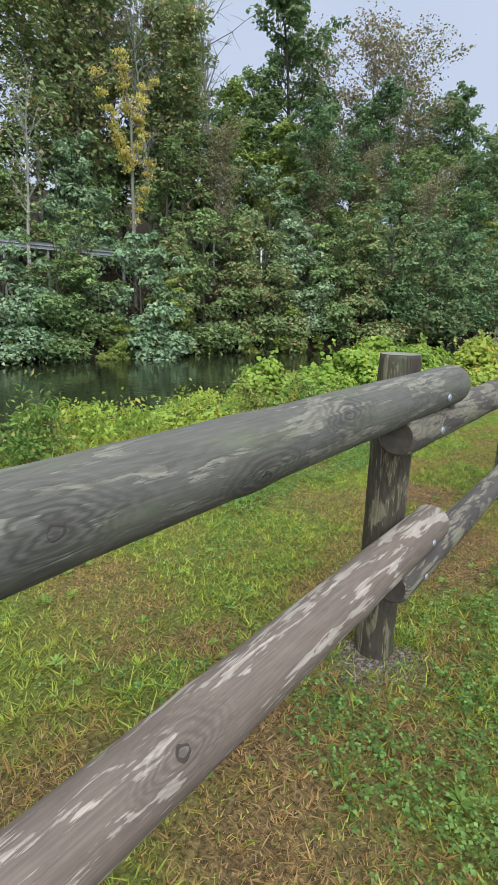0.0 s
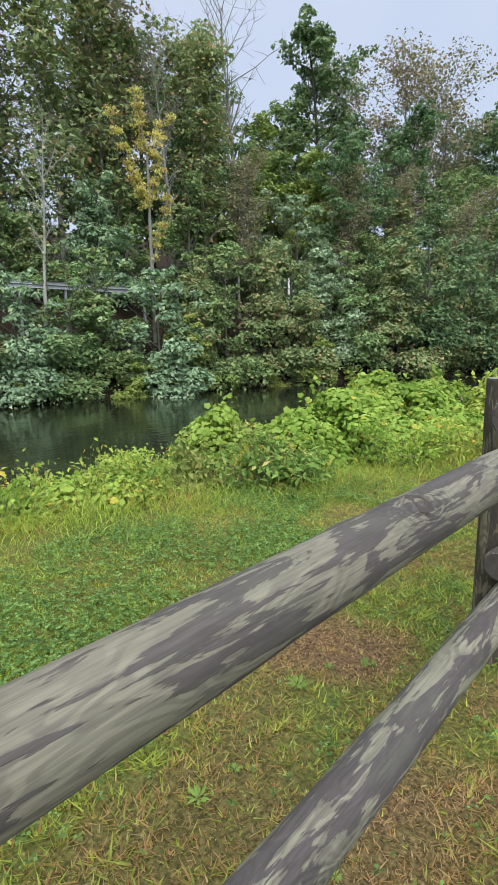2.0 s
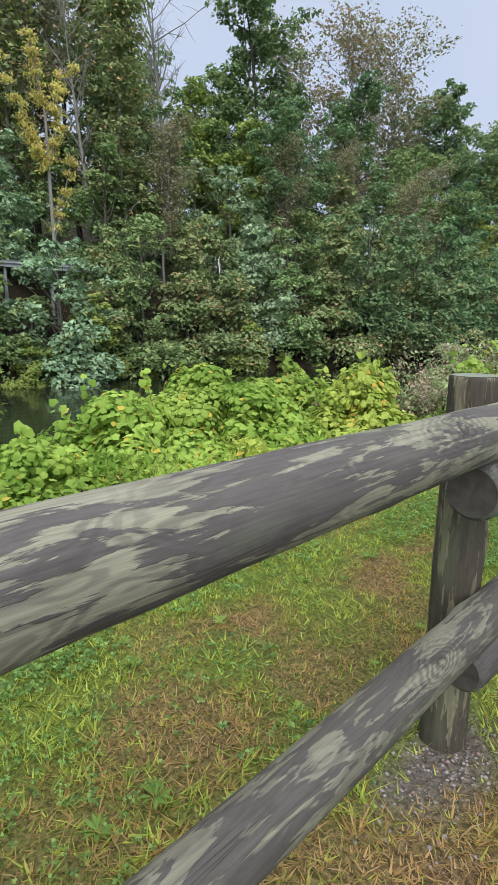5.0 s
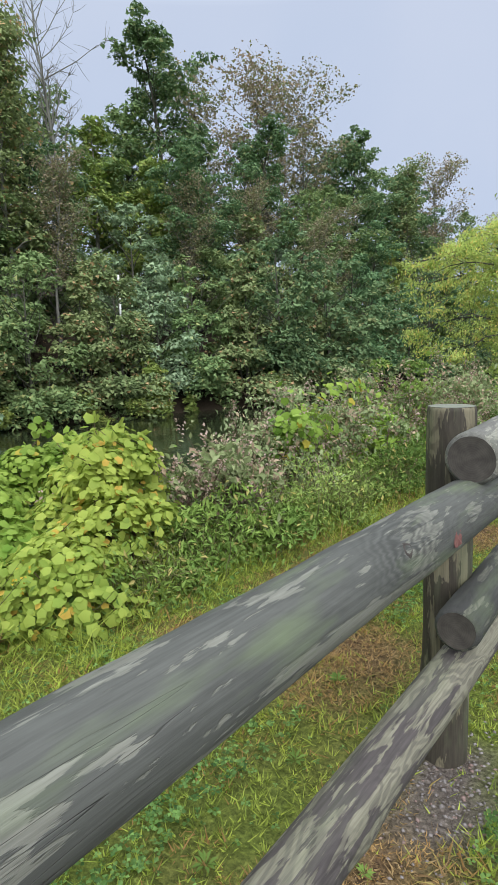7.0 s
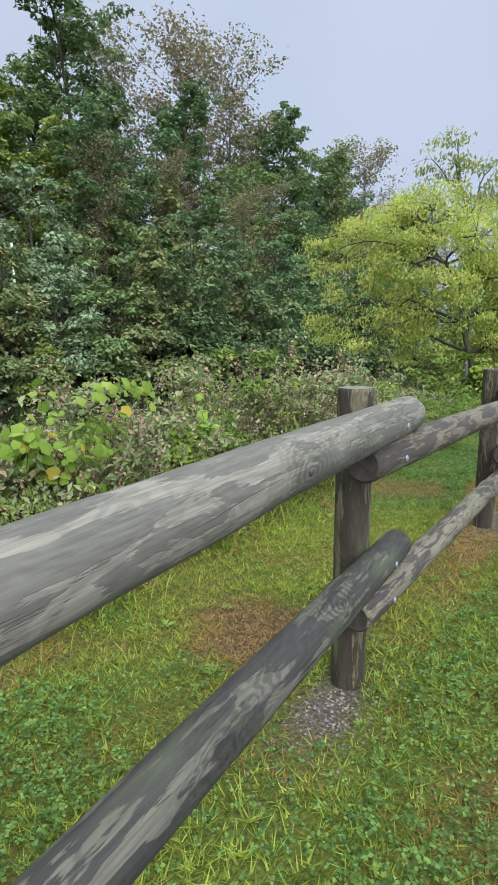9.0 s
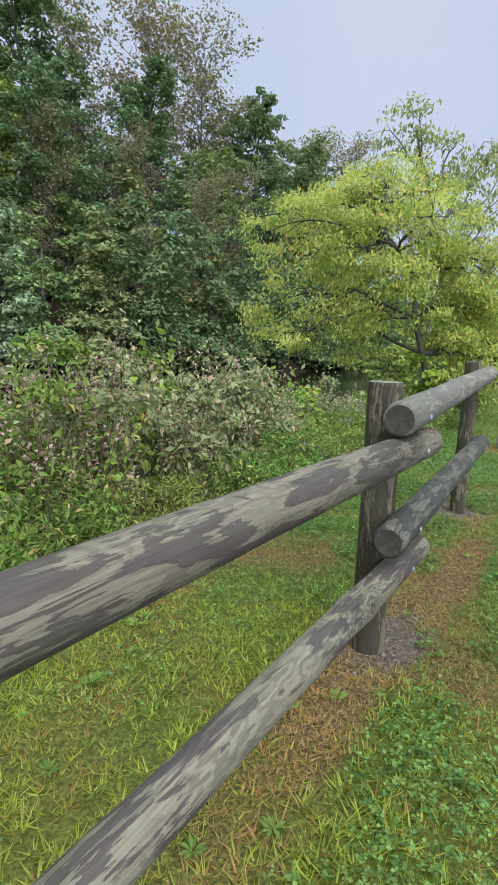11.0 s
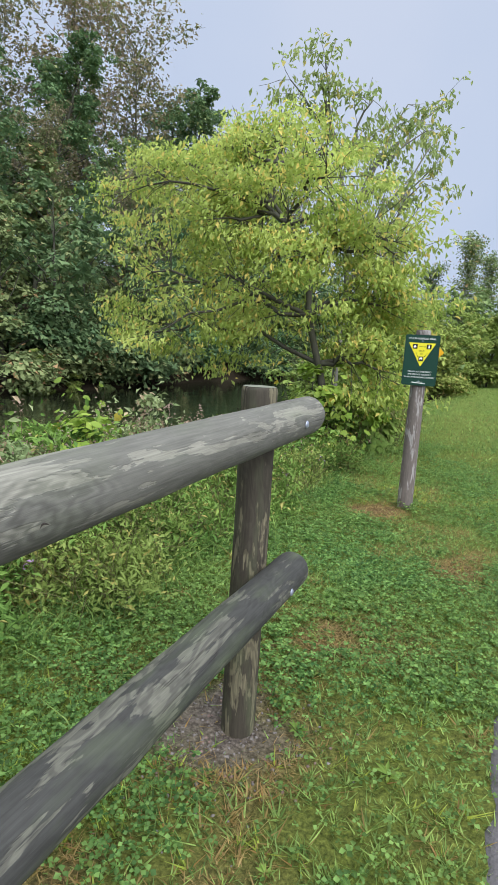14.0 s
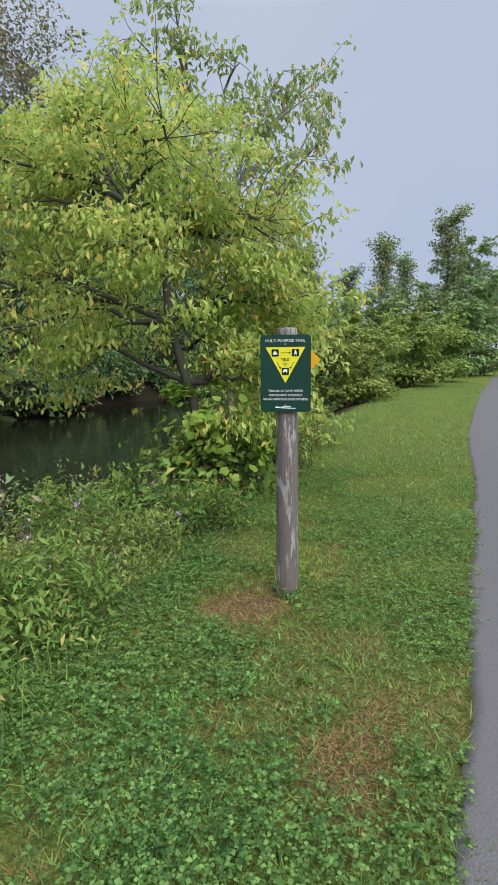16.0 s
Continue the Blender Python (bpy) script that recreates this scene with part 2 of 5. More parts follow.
def log_material(name, dark, light, share=0.5, algae=0.0, rings=0.5, peel=1.0):
    """Weathered peeled log, its length along local x: pale bared wood in long ragged patches, dark skin, contour grain round knots."""
    m, nodes, links, shader = material(name, 0.72, 0, 0.25)
    v = coords(nodes, links, (4.2, 20, 20), 60)
    patch = noise_tex(nodes, links, v, 0.72, 6, 0.9, 0.58)
    ragged = noise_tex(nodes, links, coords(nodes, links, (8, 90, 90), 30), 1.0, 4, 0.4)
    edge = math_node(nodes, links, "ADD", patch, math_node(nodes, links, "MULTIPLY", math_node(nodes, links, "SUBTRACT", ragged, 0.5), 0.4))
    mask = ramp(nodes, links, edge, ((share - 0.010, (0, 0, 0)), (share + 0.012, (1, 1, 1))))
    # contour grain: bands of a smooth field that circles the knots
    kv = coords(nodes, links, (2.2, 7, 7), 90)
    cell = nodes.new("ShaderNodeTexVoronoi")
    cell.feature = "SMOOTH_F1"
    cell.inputs["Scale"].default_value = 1.0
    cell.inputs["Smoothness"].default_value = 0.6
    links.new(kv, cell.inputs["Vector"])
    warp = noise_tex(nodes, links, kv, 1.3, 3, 0.3)
    field = math_node(nodes, links, "ADD", math_node(nodes, links, "MULTIPLY", cell.outputs["Distance"], 6.0), math_node(nodes, links, "MULTIPLY", warp, 10.0))
    wave = math_node(nodes, links, "SINE", math_node(nodes, links, "MULTIPLY", field, 8.0))
    band = ramp(nodes, links, math_node(nodes, links, "ADD", math_node(nodes, links, "MULTIPLY", wave, 0.5), 0.5), ((0.25, (0, 0, 0)), (0.75, (1, 1, 1))))
    grain = noise_tex(nodes, links, coords(nodes, links, (5, 190, 190), 12), 1.0, 4, 0.2, 0.7)
    pale = mixc(nodes, links, grain, tuple(c * 0.72 for c in light), tuple(min(1, c * 1.22) for c in light))
    where = noise_tex(nodes, links, v, 0.45, 2)
    zone = ramp(nodes, links, where, ((0.36, (0, 0, 0)), (0.52, (1, 1, 1))))
    dull = mixc(nodes, links, math_node(nodes, links, "MULTIPLY", math_node(nodes, links, "MULTIPLY", band, zone), rings * 0.55), pale, tuple(c * 1.15 for c in dark))
    skin = mixc(nodes, links, noise_tex(nodes, links, v, 3.0, 4), tuple(c * 0.75 for c in dark), tuple(c * 1.35 for c in dark))
    c = mixc(nodes, links, math_node(nodes, links, "MULTIPLY", mask, peel), skin, dull)
    line = math_node(nodes, links, "MULTIPLY", math_node(nodes, links, "MULTIPLY", band, zone), rings * 0.3)
    c = mixc(nodes, links, line, c, mixc(nodes, links, 1.0, c, (0.45, 0.43, 0.42), "MULTIPLY"))
    streak = ramp(nodes, links, grain, ((0.35, (0.62, 0.62, 0.62)), (0.62, (1.12, 1.12, 1.12))))
    c = mixc(nodes, links, 0.55, c, streak, "MULTIPLY")
    # whorls of dark grain round scattered knots, with a dark core
    kn = nodes.new("ShaderNodeAttribute")
    kn.attribute_name = "knot_gap"
    kd = math_node(nodes, links, "ADD", kn.outputs["Fac"], math_node(nodes, links, "MULTIPLY", math_node(nodes, links, "SUBTRACT", noise_tex(nodes, links, v, 0.9, 3, 0.6), 0.5), 0.10))
    whorl = math_node(nodes, links, "ADD", math_node(nodes, links, "MULTIPLY", math_node(nodes, links, "SINE", math_node(nodes, links, "MULTIPLY", kd, 430.0)), 0.5), 0.5)
    close = ramp(nodes, links, kd, ((0.03, (1, 1, 1)), (0.105, (0, 0, 0))))
    whorl = math_node(nodes, links, "MULTIPLY", math_node(nodes, links, "MULTIPLY", whorl, close), 0.35 + 0.5 * rings)
    c = mixc(nodes, links, whorl, c, tuple(v_ * 0.42 for v_ in dark))
    stain = ramp(nodes, links, noise_tex(nodes, links, v, 0.8, 3), ((0.52, (0, 0, 0)), (0.72, (1, 1, 1))))
    c = mixc(nodes, links, math_node(nodes, links, "MULTIPLY", stain, algae), c, (0.15, 0.19, 0.10))
    # long drying cracks
    crack_v = coords(nodes, links, (1.1, 26, 26), 77)
    crack = ramp(nodes, links, noise_tex(nodes, links, crack_v, 1.0, 2, 0.3), ((0.492, (0, 0, 0)), (0.5, (1, 1, 1)), (0.508, (0, 0, 0))))
    few = ramp(nodes, links, noise_tex(nodes, links, v, 0.35, 1), ((0.60, (0, 0, 0)), (0.66, (1, 1, 1))))
    cut = math_node(nodes, links, "MULTIPLY", crack, few)
    c = mixc(nodes, links, math_node(nodes, links, "MULTIPLY", cut, 0.6), c, (0.02, 0.017, 0.015))
    links.new(c, shader.inputs["Base Color"])
    relief = math_node(nodes, links, "SUBTRACT", math_node(nodes, links, "ADD", math_node(nodes, links, "MULTIPLY", grain, 0.35), math_node(nodes, links, "MULTIPLY", mask, -0.5)), cut)
    bump(nodes, links, shader, relief, 0.55, 0.004)
    return m


def cut_material(name, dark, light):
    """Sawn end of a log: rings round local x, radial checks, damp."""
    m, nodes, links, shader = material(name, 0.8)
    v = coords(nodes, links)
    sep = nodes.new("ShaderNodeSeparateXYZ")
    links.new(v, sep.inputs[0])
    r = math_node(nodes, links, "SQRT", math_node(nodes, links, "ADD", math_node(nodes, links, "POWER", sep.outputs["Y"], 2.0), math_node(nodes, links, "POWER", sep.outputs["Z"], 2.0)))
    wob = noise_tex(nodes, links, v, 30, 3)
    ring = math_node(nodes, links, "SINE", math_node(nodes, links, "ADD", math_node(nodes, links, "MULTIPLY", r, 1100.0), math_node(nodes, links, "MULTIPLY", wob, 14.0)))
    ringf = math_node(nodes, links, "ADD", math_node(nodes, links, "MULTIPLY", ring, 0.035), math_node(nodes, links, "MULTIPLY", noise_tex(nodes, links, v, 38, 5), 0.85))
    c = mixc(nodes, links, ringf, dark, light)
    links.new(c, shader.inputs["Base Color"])
    bump(nodes, links, shader, ringf, 0.5, 0.003)
    return m


def plain_material(name, colour, rough=0.6, metal=0.0, vary=0.15, scale=40.0, rel=0.1):
    m, nodes, links, shader = material(name, rough, metal)
    n = noise_tex(nodes, links, coords(nodes, links, (1, 1, 1), 9), scale, 3)
    c = mixc(nodes, links, n, tuple(v * (1 - vary) for v in colour), tuple(min(1, v * (1 + vary)) for v in colour))
    links.new(c, shader.inputs["Base Color"])
    bump(nodes, links, shader, n, rel, 0.003)
    return m


def attr(nodes, name):
    a = nodes.new("ShaderNodeAttribute")
    a.attribute_name = name
    return a.outputs["Fac"]


def ground_material():
    m, nodes, links, shader = material("lawn_soil", 0.95, 0, 0.1)
    v = coords(nodes, links)
    fine, mid = noise_tex(nodes, links, v, 60, 5, 0.3, 0.7), noise_tex(nodes, links, v, 6, 4)
    fine = ramp(nodes, links, fine, ((0.36, (0, 0, 0)), (0.64, (1, 1, 1))))
    green = mixc(nodes, links, fine, (0.050, 0.075, 0.018), (0.25, 0.32, 0.065))
    green = mixc(nodes, links, math_node(nodes, links, "MULTIPLY", mid, 0.5), green, (0.19, 0.20, 0.045))
    straw = mixc(nodes, links, fine, (0.055, 0.034, 0.021), (0.32, 0.205, 0.11))
    c = mixc(nodes, links, attr(nodes, "dry"), green, straw)
    soil = mixc(nodes, links, fine, (0.085, 0.068, 0.058), (0.25, 0.212, 0.185))
    c = mixc(nodes, links, attr(nodes, "stony"), c, soil)
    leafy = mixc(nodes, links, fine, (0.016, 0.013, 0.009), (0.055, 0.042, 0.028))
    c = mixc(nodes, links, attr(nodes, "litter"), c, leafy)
    links.new(c, shader.inputs["Base Color"])
    bump(nodes, links, shader, math_node(nodes, links, "ADD", fine, mid), 0.8, 0.02)
    return m


def grass_material(name, low, high, straw_low, straw_high, yellowing=0.5):
    m, nodes, links, shader = material(name, 0.55, 0, 0.3)
    geo = nodes.new("ShaderNodeNewGeometry")
    r = geo.outputs["Random Per Island"]
    other = math_node(nodes, links, "FRACT", math_node(nodes, links, "MULTIPLY", r, 57.7))
    g = mixc(nodes, links, r, low, high)
    big = ramp(nodes, links, noise_tex(nodes, links, coords(nodes, links), 1.1, 3), ((0.35, (0, 0, 0)), (0.68, (1, 1, 1))))
    tuft = ramp(nodes, links, noise_tex(nodes, links, coords(nodes, links), 22, 2), ((0.38, (0.36, 0.42, 0.36)), (0.6, (1.18, 1.12, 1.1))))
    g = mixc(nodes, links, 0.75, g, tuft, "MULTIPLY")
    g = mixc(nodes, links, math_node(nodes, links, "MULTIPLY", big, yellowing), g, (0.47, 0.47, 0.08))
    s = mixc(nodes, links, other, straw_low, straw_high)
    pick = math_node(nodes, links, "LESS_THAN", other, math_node(nodes, links, "MULTIPLY", attr(nodes, "dry"), 0.9))
    c = mixc(nodes, links, pick, g, s)
    links.new(c, shader.inputs["Base Color"])
    tr, mix = nodes.new("ShaderNodeBsdfTranslucent"), nodes.new("ShaderNodeMixShader")
    links.new(c, tr.inputs["Color"])
    mix.inputs["Fac"].default_value = 0.5
    links.new(shader.outputs["BSDF"], mix.inputs[1])
    links.new(tr.outputs["BSDF"], mix.inputs[2])
    links.new(mix.outputs["Shader"], nodes["Material Output"].inputs["Surface"])
    return m


def water_material():
    m, nodes, links, shader = material("river_water", 0.06, 0, 0.5)
    shader.inputs["Base Color"].default_value = (0.012, 0.016, 0.009, 1)
    v = coords(nodes, links, (1, 0.6, 1))
    ripple = math_node(nodes, links, "ADD", noise_tex(nodes, links, v, 1.6, 3, 0.5), math_node(nodes, links, "MULTIPLY", noise_tex(nodes, links, v, 7, 2), 0.25))
    bump(nodes, links, shader, ripple, 0.22, 0.06)
    murk = noise_tex(nodes, links, v, 0.4, 2)
    links.new(mixc(nodes, links, murk, (0.010, 0.013, 0.007), (0.022, 0.026, 0.014)), shader.inputs["Base Color"])
    return m


def asphalt_material():
    m, nodes, links, shader = material("old_asphalt", 0.9, 0, 0.25)
    v = coords(nodes, links)
    stones = nodes.new("ShaderNodeTexVoronoi")
    stones.inputs["Scale"].default_value = 130
    links.new(v, stones.inputs["Vector"])
    fine, big = noise_tex(nodes, links, v, 90, 4), noise_tex(nodes, links, v, 1.4, 4, 0.5)
    c = mixc(nodes, links, fine, (0.07, 0.067, 0.07), (0.20, 0.188, 0.20))
    c = mixc(nodes, links, math_node(nodes, links, "MULTIPLY", big, 0.6), c, (0.13, 0.12, 0.125))
    links.new(c, shader.inputs["Base Color"])
    bump(nodes, links, shader, math_node(nodes, links, "ADD", fine, stones.outputs["Distance"]), 0.5, 0.004)
    return m


M_GROUND, M_WATER, M_ASPHALT = ground_material(), water_material(), asphalt_material()
M_GRASS = grass_material("grass_blades", (0.16, 0.26, 0.038), (0.60, 0.72, 0.14), (0.36, 0.21, 0.075), (0.70, 0.48, 0.20), 0.48)
M_LUSH = grass_material("lush_blades", (0.09, 0.19, 0.055), (0.41, 0.60, 0.18), (0.32, 0.22, 0.08), (0.54, 0.42, 0.18), 0.15)
M_STRAW = grass_material("dead_blades", (0.27, 0.175, 0.085), (0.58, 0.42, 0.21), (0.25, 0.155, 0.07), (0.62, 0.45, 0.22))
M_CLOVER = grass_material("clover_leaves", (0.050, 0.145, 0.038), (0.29, 0.51, 0.15), (0.14, 0.20, 0.04), (0.28, 0.32, 0.07), 0.12)
M_WEED = leaf_material("weed_leaves", (0.10, 0.20, 0.04), (0.24, 0.38, 0.09))
M_LOG_GREY = log_material("log_grey", (0.102, 0.100, 0.088), (0.195, 0.188, 0.155), 0.56, 0.3, 0.8)
M_LOG_PALE = log_material("log_pale", (0.140, 0.137, 0.122), (0.245, 0.238, 0.202), 0.55, 0.15, 0.6)
M_LOG_SLATE = log_material("log_slate", (0.082, 0.084, 0.076), (0.178, 0.178, 0.150), 0.55, 0.55, 0.7)
M_LOG_PINK = log_material("log_pinkish", (0.155, 0.125, 0.105), (0.37, 0.33, 0.285), 0.55, 0.0, 0.3)
M_LOG_ZEBRA = log_material("log_zebra", (0.080, 0.070, 0.067), (0.215, 0.205, 0.152), 0.50, 0.2, 0.7)
M_LOG_MOTTLED = log_material("log_mottled", (0.074, 0.065, 0.060), (0.182, 0.170, 0.128), 0.50, 0.1, 0.6)
M_LOG_DARK = log_material("log_dark", (0.056, 0.056, 0.053), (0.150, 0.148, 0.122), 0.54, 0.3, 0.8)
M_POST = log_material("post_wood", (0.060, 0.052, 0.040), (0.185, 0.165, 0.11), 0.55, 0.3, 0.9)
M_CUT = cut_material("log_end_dark", (0.022, 0.019, 0.016), (0.115, 0.102, 0.088))
M_CUT_PALE = cut_material("post_top_pale", (0.10, 0.11, 0.085), (0.27, 0.28, 0.22))
M_BOLT = plain_material("galvanised_bolt", (0.34, 0.37, 0.46), 0.45, 0.6, 0.1, 300)
M_BARK = bark_material("bark_dark", (0.018, 0.015, 0.013), (0.085, 0.075, 0.065))
M_BARK_PALE = bark_material("bark_pale", (0.17, 0.165, 0.155), (0.42, 0.41, 0.39))
M_BARK_GREY = bark_material("bark_grey", (0.09, 0.085, 0.08), (0.27, 0.26, 0.245))
M_STEM = plain_material("weed_stem", (0.13, 0.13, 0.05), 0.8, 0, 0.4, 20)
M_STEM_BROWN = plain_material("brown_stem", (0.12, 0.08, 0.05), 0.9, 0, 0.4, 20)

# ---- ground, river, path ----
def lines(*spans):
    out = []
    for a, b, n in spans:
        out += list(np.linspace(a, b, n, endpoint=False))
    return np.array(out + [spans[-1][1]])


gx = lines((-900, -90, 10), (-90, -30, 24), (-30, -5, 50), (-5, 1.4, 64), (1.4, 12, 14), (12, 90, 12), (90, 900, 10))
gy = lines((-900, -60, 10), (-60, -2, 24), (-2, 26, 170), (26, 70, 88), (70, 260, 40), (260, 1200, 10))
GX, GY = np.meshgrid(gx, gy)
GZ = height(GX, GY)
nx, ny = len(gx), len(gy)
idx = np.arange(nx * ny).reshape(ny, nx)
quads = np.stack([idx[:-1, :-1], idx[:-1, 1:], idx[1:, 1:], idx[1:, :-1]], -1).reshape(-1, 4)
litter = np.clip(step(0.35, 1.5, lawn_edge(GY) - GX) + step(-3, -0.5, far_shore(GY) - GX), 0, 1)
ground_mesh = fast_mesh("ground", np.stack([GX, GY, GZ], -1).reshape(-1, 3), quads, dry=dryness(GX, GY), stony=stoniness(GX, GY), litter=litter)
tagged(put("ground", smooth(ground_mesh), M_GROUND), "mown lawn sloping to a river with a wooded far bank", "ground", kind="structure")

wy = np.linspace(-160, 420, 60)
wv = np.concatenate([np.stack([far_shore(wy) - 3.0, wy, np.full_like(wy, WATER)], -1), np.stack([near_water(wy) + 1.4, wy, np.full_like(wy, WATER)], -1)])
wi = np.arange(59)
water_mesh = fast_mesh("river_water", wv, np.stack([wi, wi + 60, wi + 61, wi + 1], -1))
tagged(put("river_water", water_mesh, M_WATER), "dark slow river water mirroring the trees", "river", kind="structure")

py = np.concatenate([np.arange(-40, 0, 2.0), np.arange(0, 30, 0.06), np.arange(30, 110, 1.5)])
pe = path_edge(py) + 0.07 * (fbm(py * 2.2, py * 0 + 3, 3) - 0.5) + 0.035 * (vnoise(py * 9, py * 0) - 0.5)
ptop = 0.022
cols = [np.stack([pe - 0.03, py, np.full_like(py, -0.05)], -1), np.stack([pe, py, np.full_like(py, 0.012)], -1), np.stack([pe + 0.04, py, np.full_like(py, ptop)], -1),
        np.stack([pe + 1.4, py, np.full_like(py, ptop + 0.02)], -1), np.stack([pe + 2.7, py, np.full_like(py, ptop)], -1), np.stack([pe + 2.75, py, np.full_like(py, -0.05)], -1)]
n = len(py)
pf = np.concatenate([np.stack([np.arange(n - 1) + k * n, np.arange(n - 1) + (k + 1) * n, np.arange(1, n) + (k + 1) * n, np.arange(1, n) + k * n], -1) for k in range(5)])
tagged(put("pavement", fast_mesh("pavement", np.concatenate(cols), pf), M_ASPHALT), "worn grey asphalt trail with a ragged grassy edge", "path", kind="structure")

# ---- log fence ----
def log_mesh(name, length, r0, r1, seed, bend=0.012, lumps=0.06, segs=20, rings=44, round_end=0.012):
    """A log along local x from 0 to length: tapered, slightly crooked and lumpy, with eased ends (no caps)."""
    rng = np.random.default_rng(seed)
    t = np.concatenate([[0, 0.004, 0.012], np.linspace(0.03, length - 0.03, rings), [length - 0.012, length - 0.004, length]])
    ease = np.ones(len(t))
    ease[[0, -1]], ease[[1, -2]], ease[[2, -3]] = 1 - round_end / r0, 1 - round_end * 0.4 / r0, 1 - round_end * 0.1 / r0
    u = t / length
    k1, k2, p1, p2 = rng.normal(0, bend, 2).tolist() + rng.uniform(0, 6.28, 2).tolist()
    oy = k1 * np.sin(u * 3.1 + p1) - k1 * np.sin(p1) * (1 - u) - k1 * np.sin(3.1 + p1) * u
    oz = k2 * np.sin(u * 3.1 + p2) - k2 * np.sin(p2) * (1 - u) - k2 * np.sin(3.1 + p2) * u
    ang = np.linspace(0, 2 * np.pi, segs, endpoint=False)
    T, A = np.meshgrid(t, ang, indexing="ij")
    wrap = np.minimum(A, 2 * np.pi - A)
    R = (r0 + (r1 - r0) * u)[:, None] * ease[:, None]
    R = R * (1 + lumps * (fbm(T * 5 + seed * 3.7, wrap * 1.6 + seed, 3) - 0.5) * 2)
    for _ in range(3):
        kt, ka = rng.uniform(0.1, 0.9) * length, rng.uniform(0, 6.28)
        da = np.angle(np.exp(1j * (A - ka)))
        R = R + 0.006 * np.exp(-((T - kt) / 0.05) ** 2 - (da / 0.5) ** 2)
    verts = np.stack([T, oy[:, None] + R * np.cos(A), oz[:, None] + R * np.sin(A)], -1).reshape(-1, 3)
    i = np.arange((len(t) - 1) * segs).reshape(-1, segs)
    j = np.roll(i, -1, 1)
    faces = np.stack([i, i + segs, j + segs, j], -1).reshape(-1, 4)
    return smooth(fast_mesh(name, verts, faces, knot_gap=np.full(len(verts), 9.0))), verts.reshape(len(t), segs, 3)


def cap_mesh(name, ring, out):
    """A sawn face over the end ring of a log, hollowed a little, in local space."""
    c = ring.mean(0)
    verts, faces, n = [c + np.array([out * -0.002, 0, 0])], [], len(ring)
    for f in (0.5, 1.0):
        verts += [c + (p - c) * f + np.array([out * (0.001 - 0.002 * (f < 1)), 0, 0]) for p in ring]
    for k in range(n):
        a, b = 1 + k, 1 + (k + 1) % n
        faces += [(0, a, b) if out > 0 else (0, b, a), (a, a + n, b + n) if out > 0 else (a, b + n, a + n), (a, b + n, b) if out > 0 else (a, b, b + n)]
    return fast_mesh(name, verts, faces)


def bolt_mesh():
    bm = bmesh.new()
    bmesh.ops.create_uvsphere(bm, u_segments=12, v_segments=6, radius=0.0125)
    bmesh.ops.scale(bm, vec=(1, 0.5, 1), verts=bm.verts)
    for f in bm.faces:
        f.smooth = True
    me = bpy.data.meshes.new("bolt")
    bm.to_mesh(me)
    bm.free()
    return me


# each post: x, y, top, then the heights of the high and low rail ends of the upper and lower tier
POSTS = ((-0.42, -0.36, 1.17, 0.955, 0.84, 0.365, 0.30), (-0.54, 2.00, 1.165, 1.052, 0.935, 0.53, 0.40), (-0.83, 4.29, 1.178, 1.055, 0.915, 0.51, 0.385), (-0.80, 6.52, 1.15, 1.03, 0.90, 0.50, 0.39),
         (-0.695, 9.04, 1.165, 1.05, 0.92, 0.59, 0.46), (-0.74, 11.30, 1.18, 1.062, 0.94, 0.54, 0.40), (-0.585, 13.64, 1.152, 1.042, 0.895, 0.575, 0.40), (-0.58, 15.965, 1.188, 1.09, 0.94, 0.555, 0.39))
POST_R = 0.070
# some rails swell or thin towards an end: share of the radius at the first and second post
TAPER = {(0, 0): (1.0, 0.70), (0, 1): (1.0, 0.78), (1, 0): (0.88, 1.0), (2, 0): (1.13, 0.95)}
# upper and lower rail of each span: radius, how far it laps past the first and second post
RAILS = (((0.100, 0.2, 0.18), (0.090, 0.2, 0.14)), ((0.072, 0.28, 0.22), (0.062, 0.20, 0.20)), ((0.069, 0.26, 0.24), (0.060, 0.24, 0.2)), ((0.074, 0.26, 0.17), (0.062, 0.2, 0.2)),
         ((0.073, 0.24, 0.26), (0.062, 0.30, 0.22)), ((0.066, 0.22, 0.25), (0.058, 0.22, 0.28)), ((0.065, 0.235, 0.20), (0.064, 0.25, 0.16)))
fence = thing("log_fence", -0.7, 8.0, 0, "weathered round-log fence with stacked lapped rails along the lawn", "fence")
fence_inv = fence.matrix_world.inverted()


def set_log(ob, a, b, spin=0.0):
    """Puts a log's local x from a to b."""
    d = (Vector(b) - Vector(a)).normalized()
    side = Vector((0, 0, 1)).cross(d) if abs(d.z) < 0.9 else Vector((1, 0, 0))
    side.normalize()
    up = d.cross(side)
    m = Matrix((d, side, up)).transposed().to_4x4()
    world_pose = Matrix.Translation(a) @ m @ Matrix.Rotation(spin, 4, "X")
    ob.matrix_local = fence_inv @ world_pose
    return world_pose


for i, (x, y, top, *_) in enumerate(POSTS):
    r = POST_R * (1 + 0.05 * math.sin(i * 2.1))
    if i == 7:  # the last post is slimmer
        r, x = r * 0.78, x + 0.014
    me, ring = log_mesh("post", top + 0.3, r * 1.04, r, 100 + i, 0.006, 0.035, rings=26, round_end=0.004)
    post = put("post", me, M_POST, fence)
    lean = 0.010 * math.sin(i * 1.7 + 1)
    set_log(post, (x, y, -0.3), (x + lean, y + 0.01 * math.cos(i * 2.0), top), i * 1.3)
    put("post_top", cap_mesh("post_top", ring[-1], 1), M_CUT_PALE, post, "pale sawn post top")

BOLT = bolt_mesh()


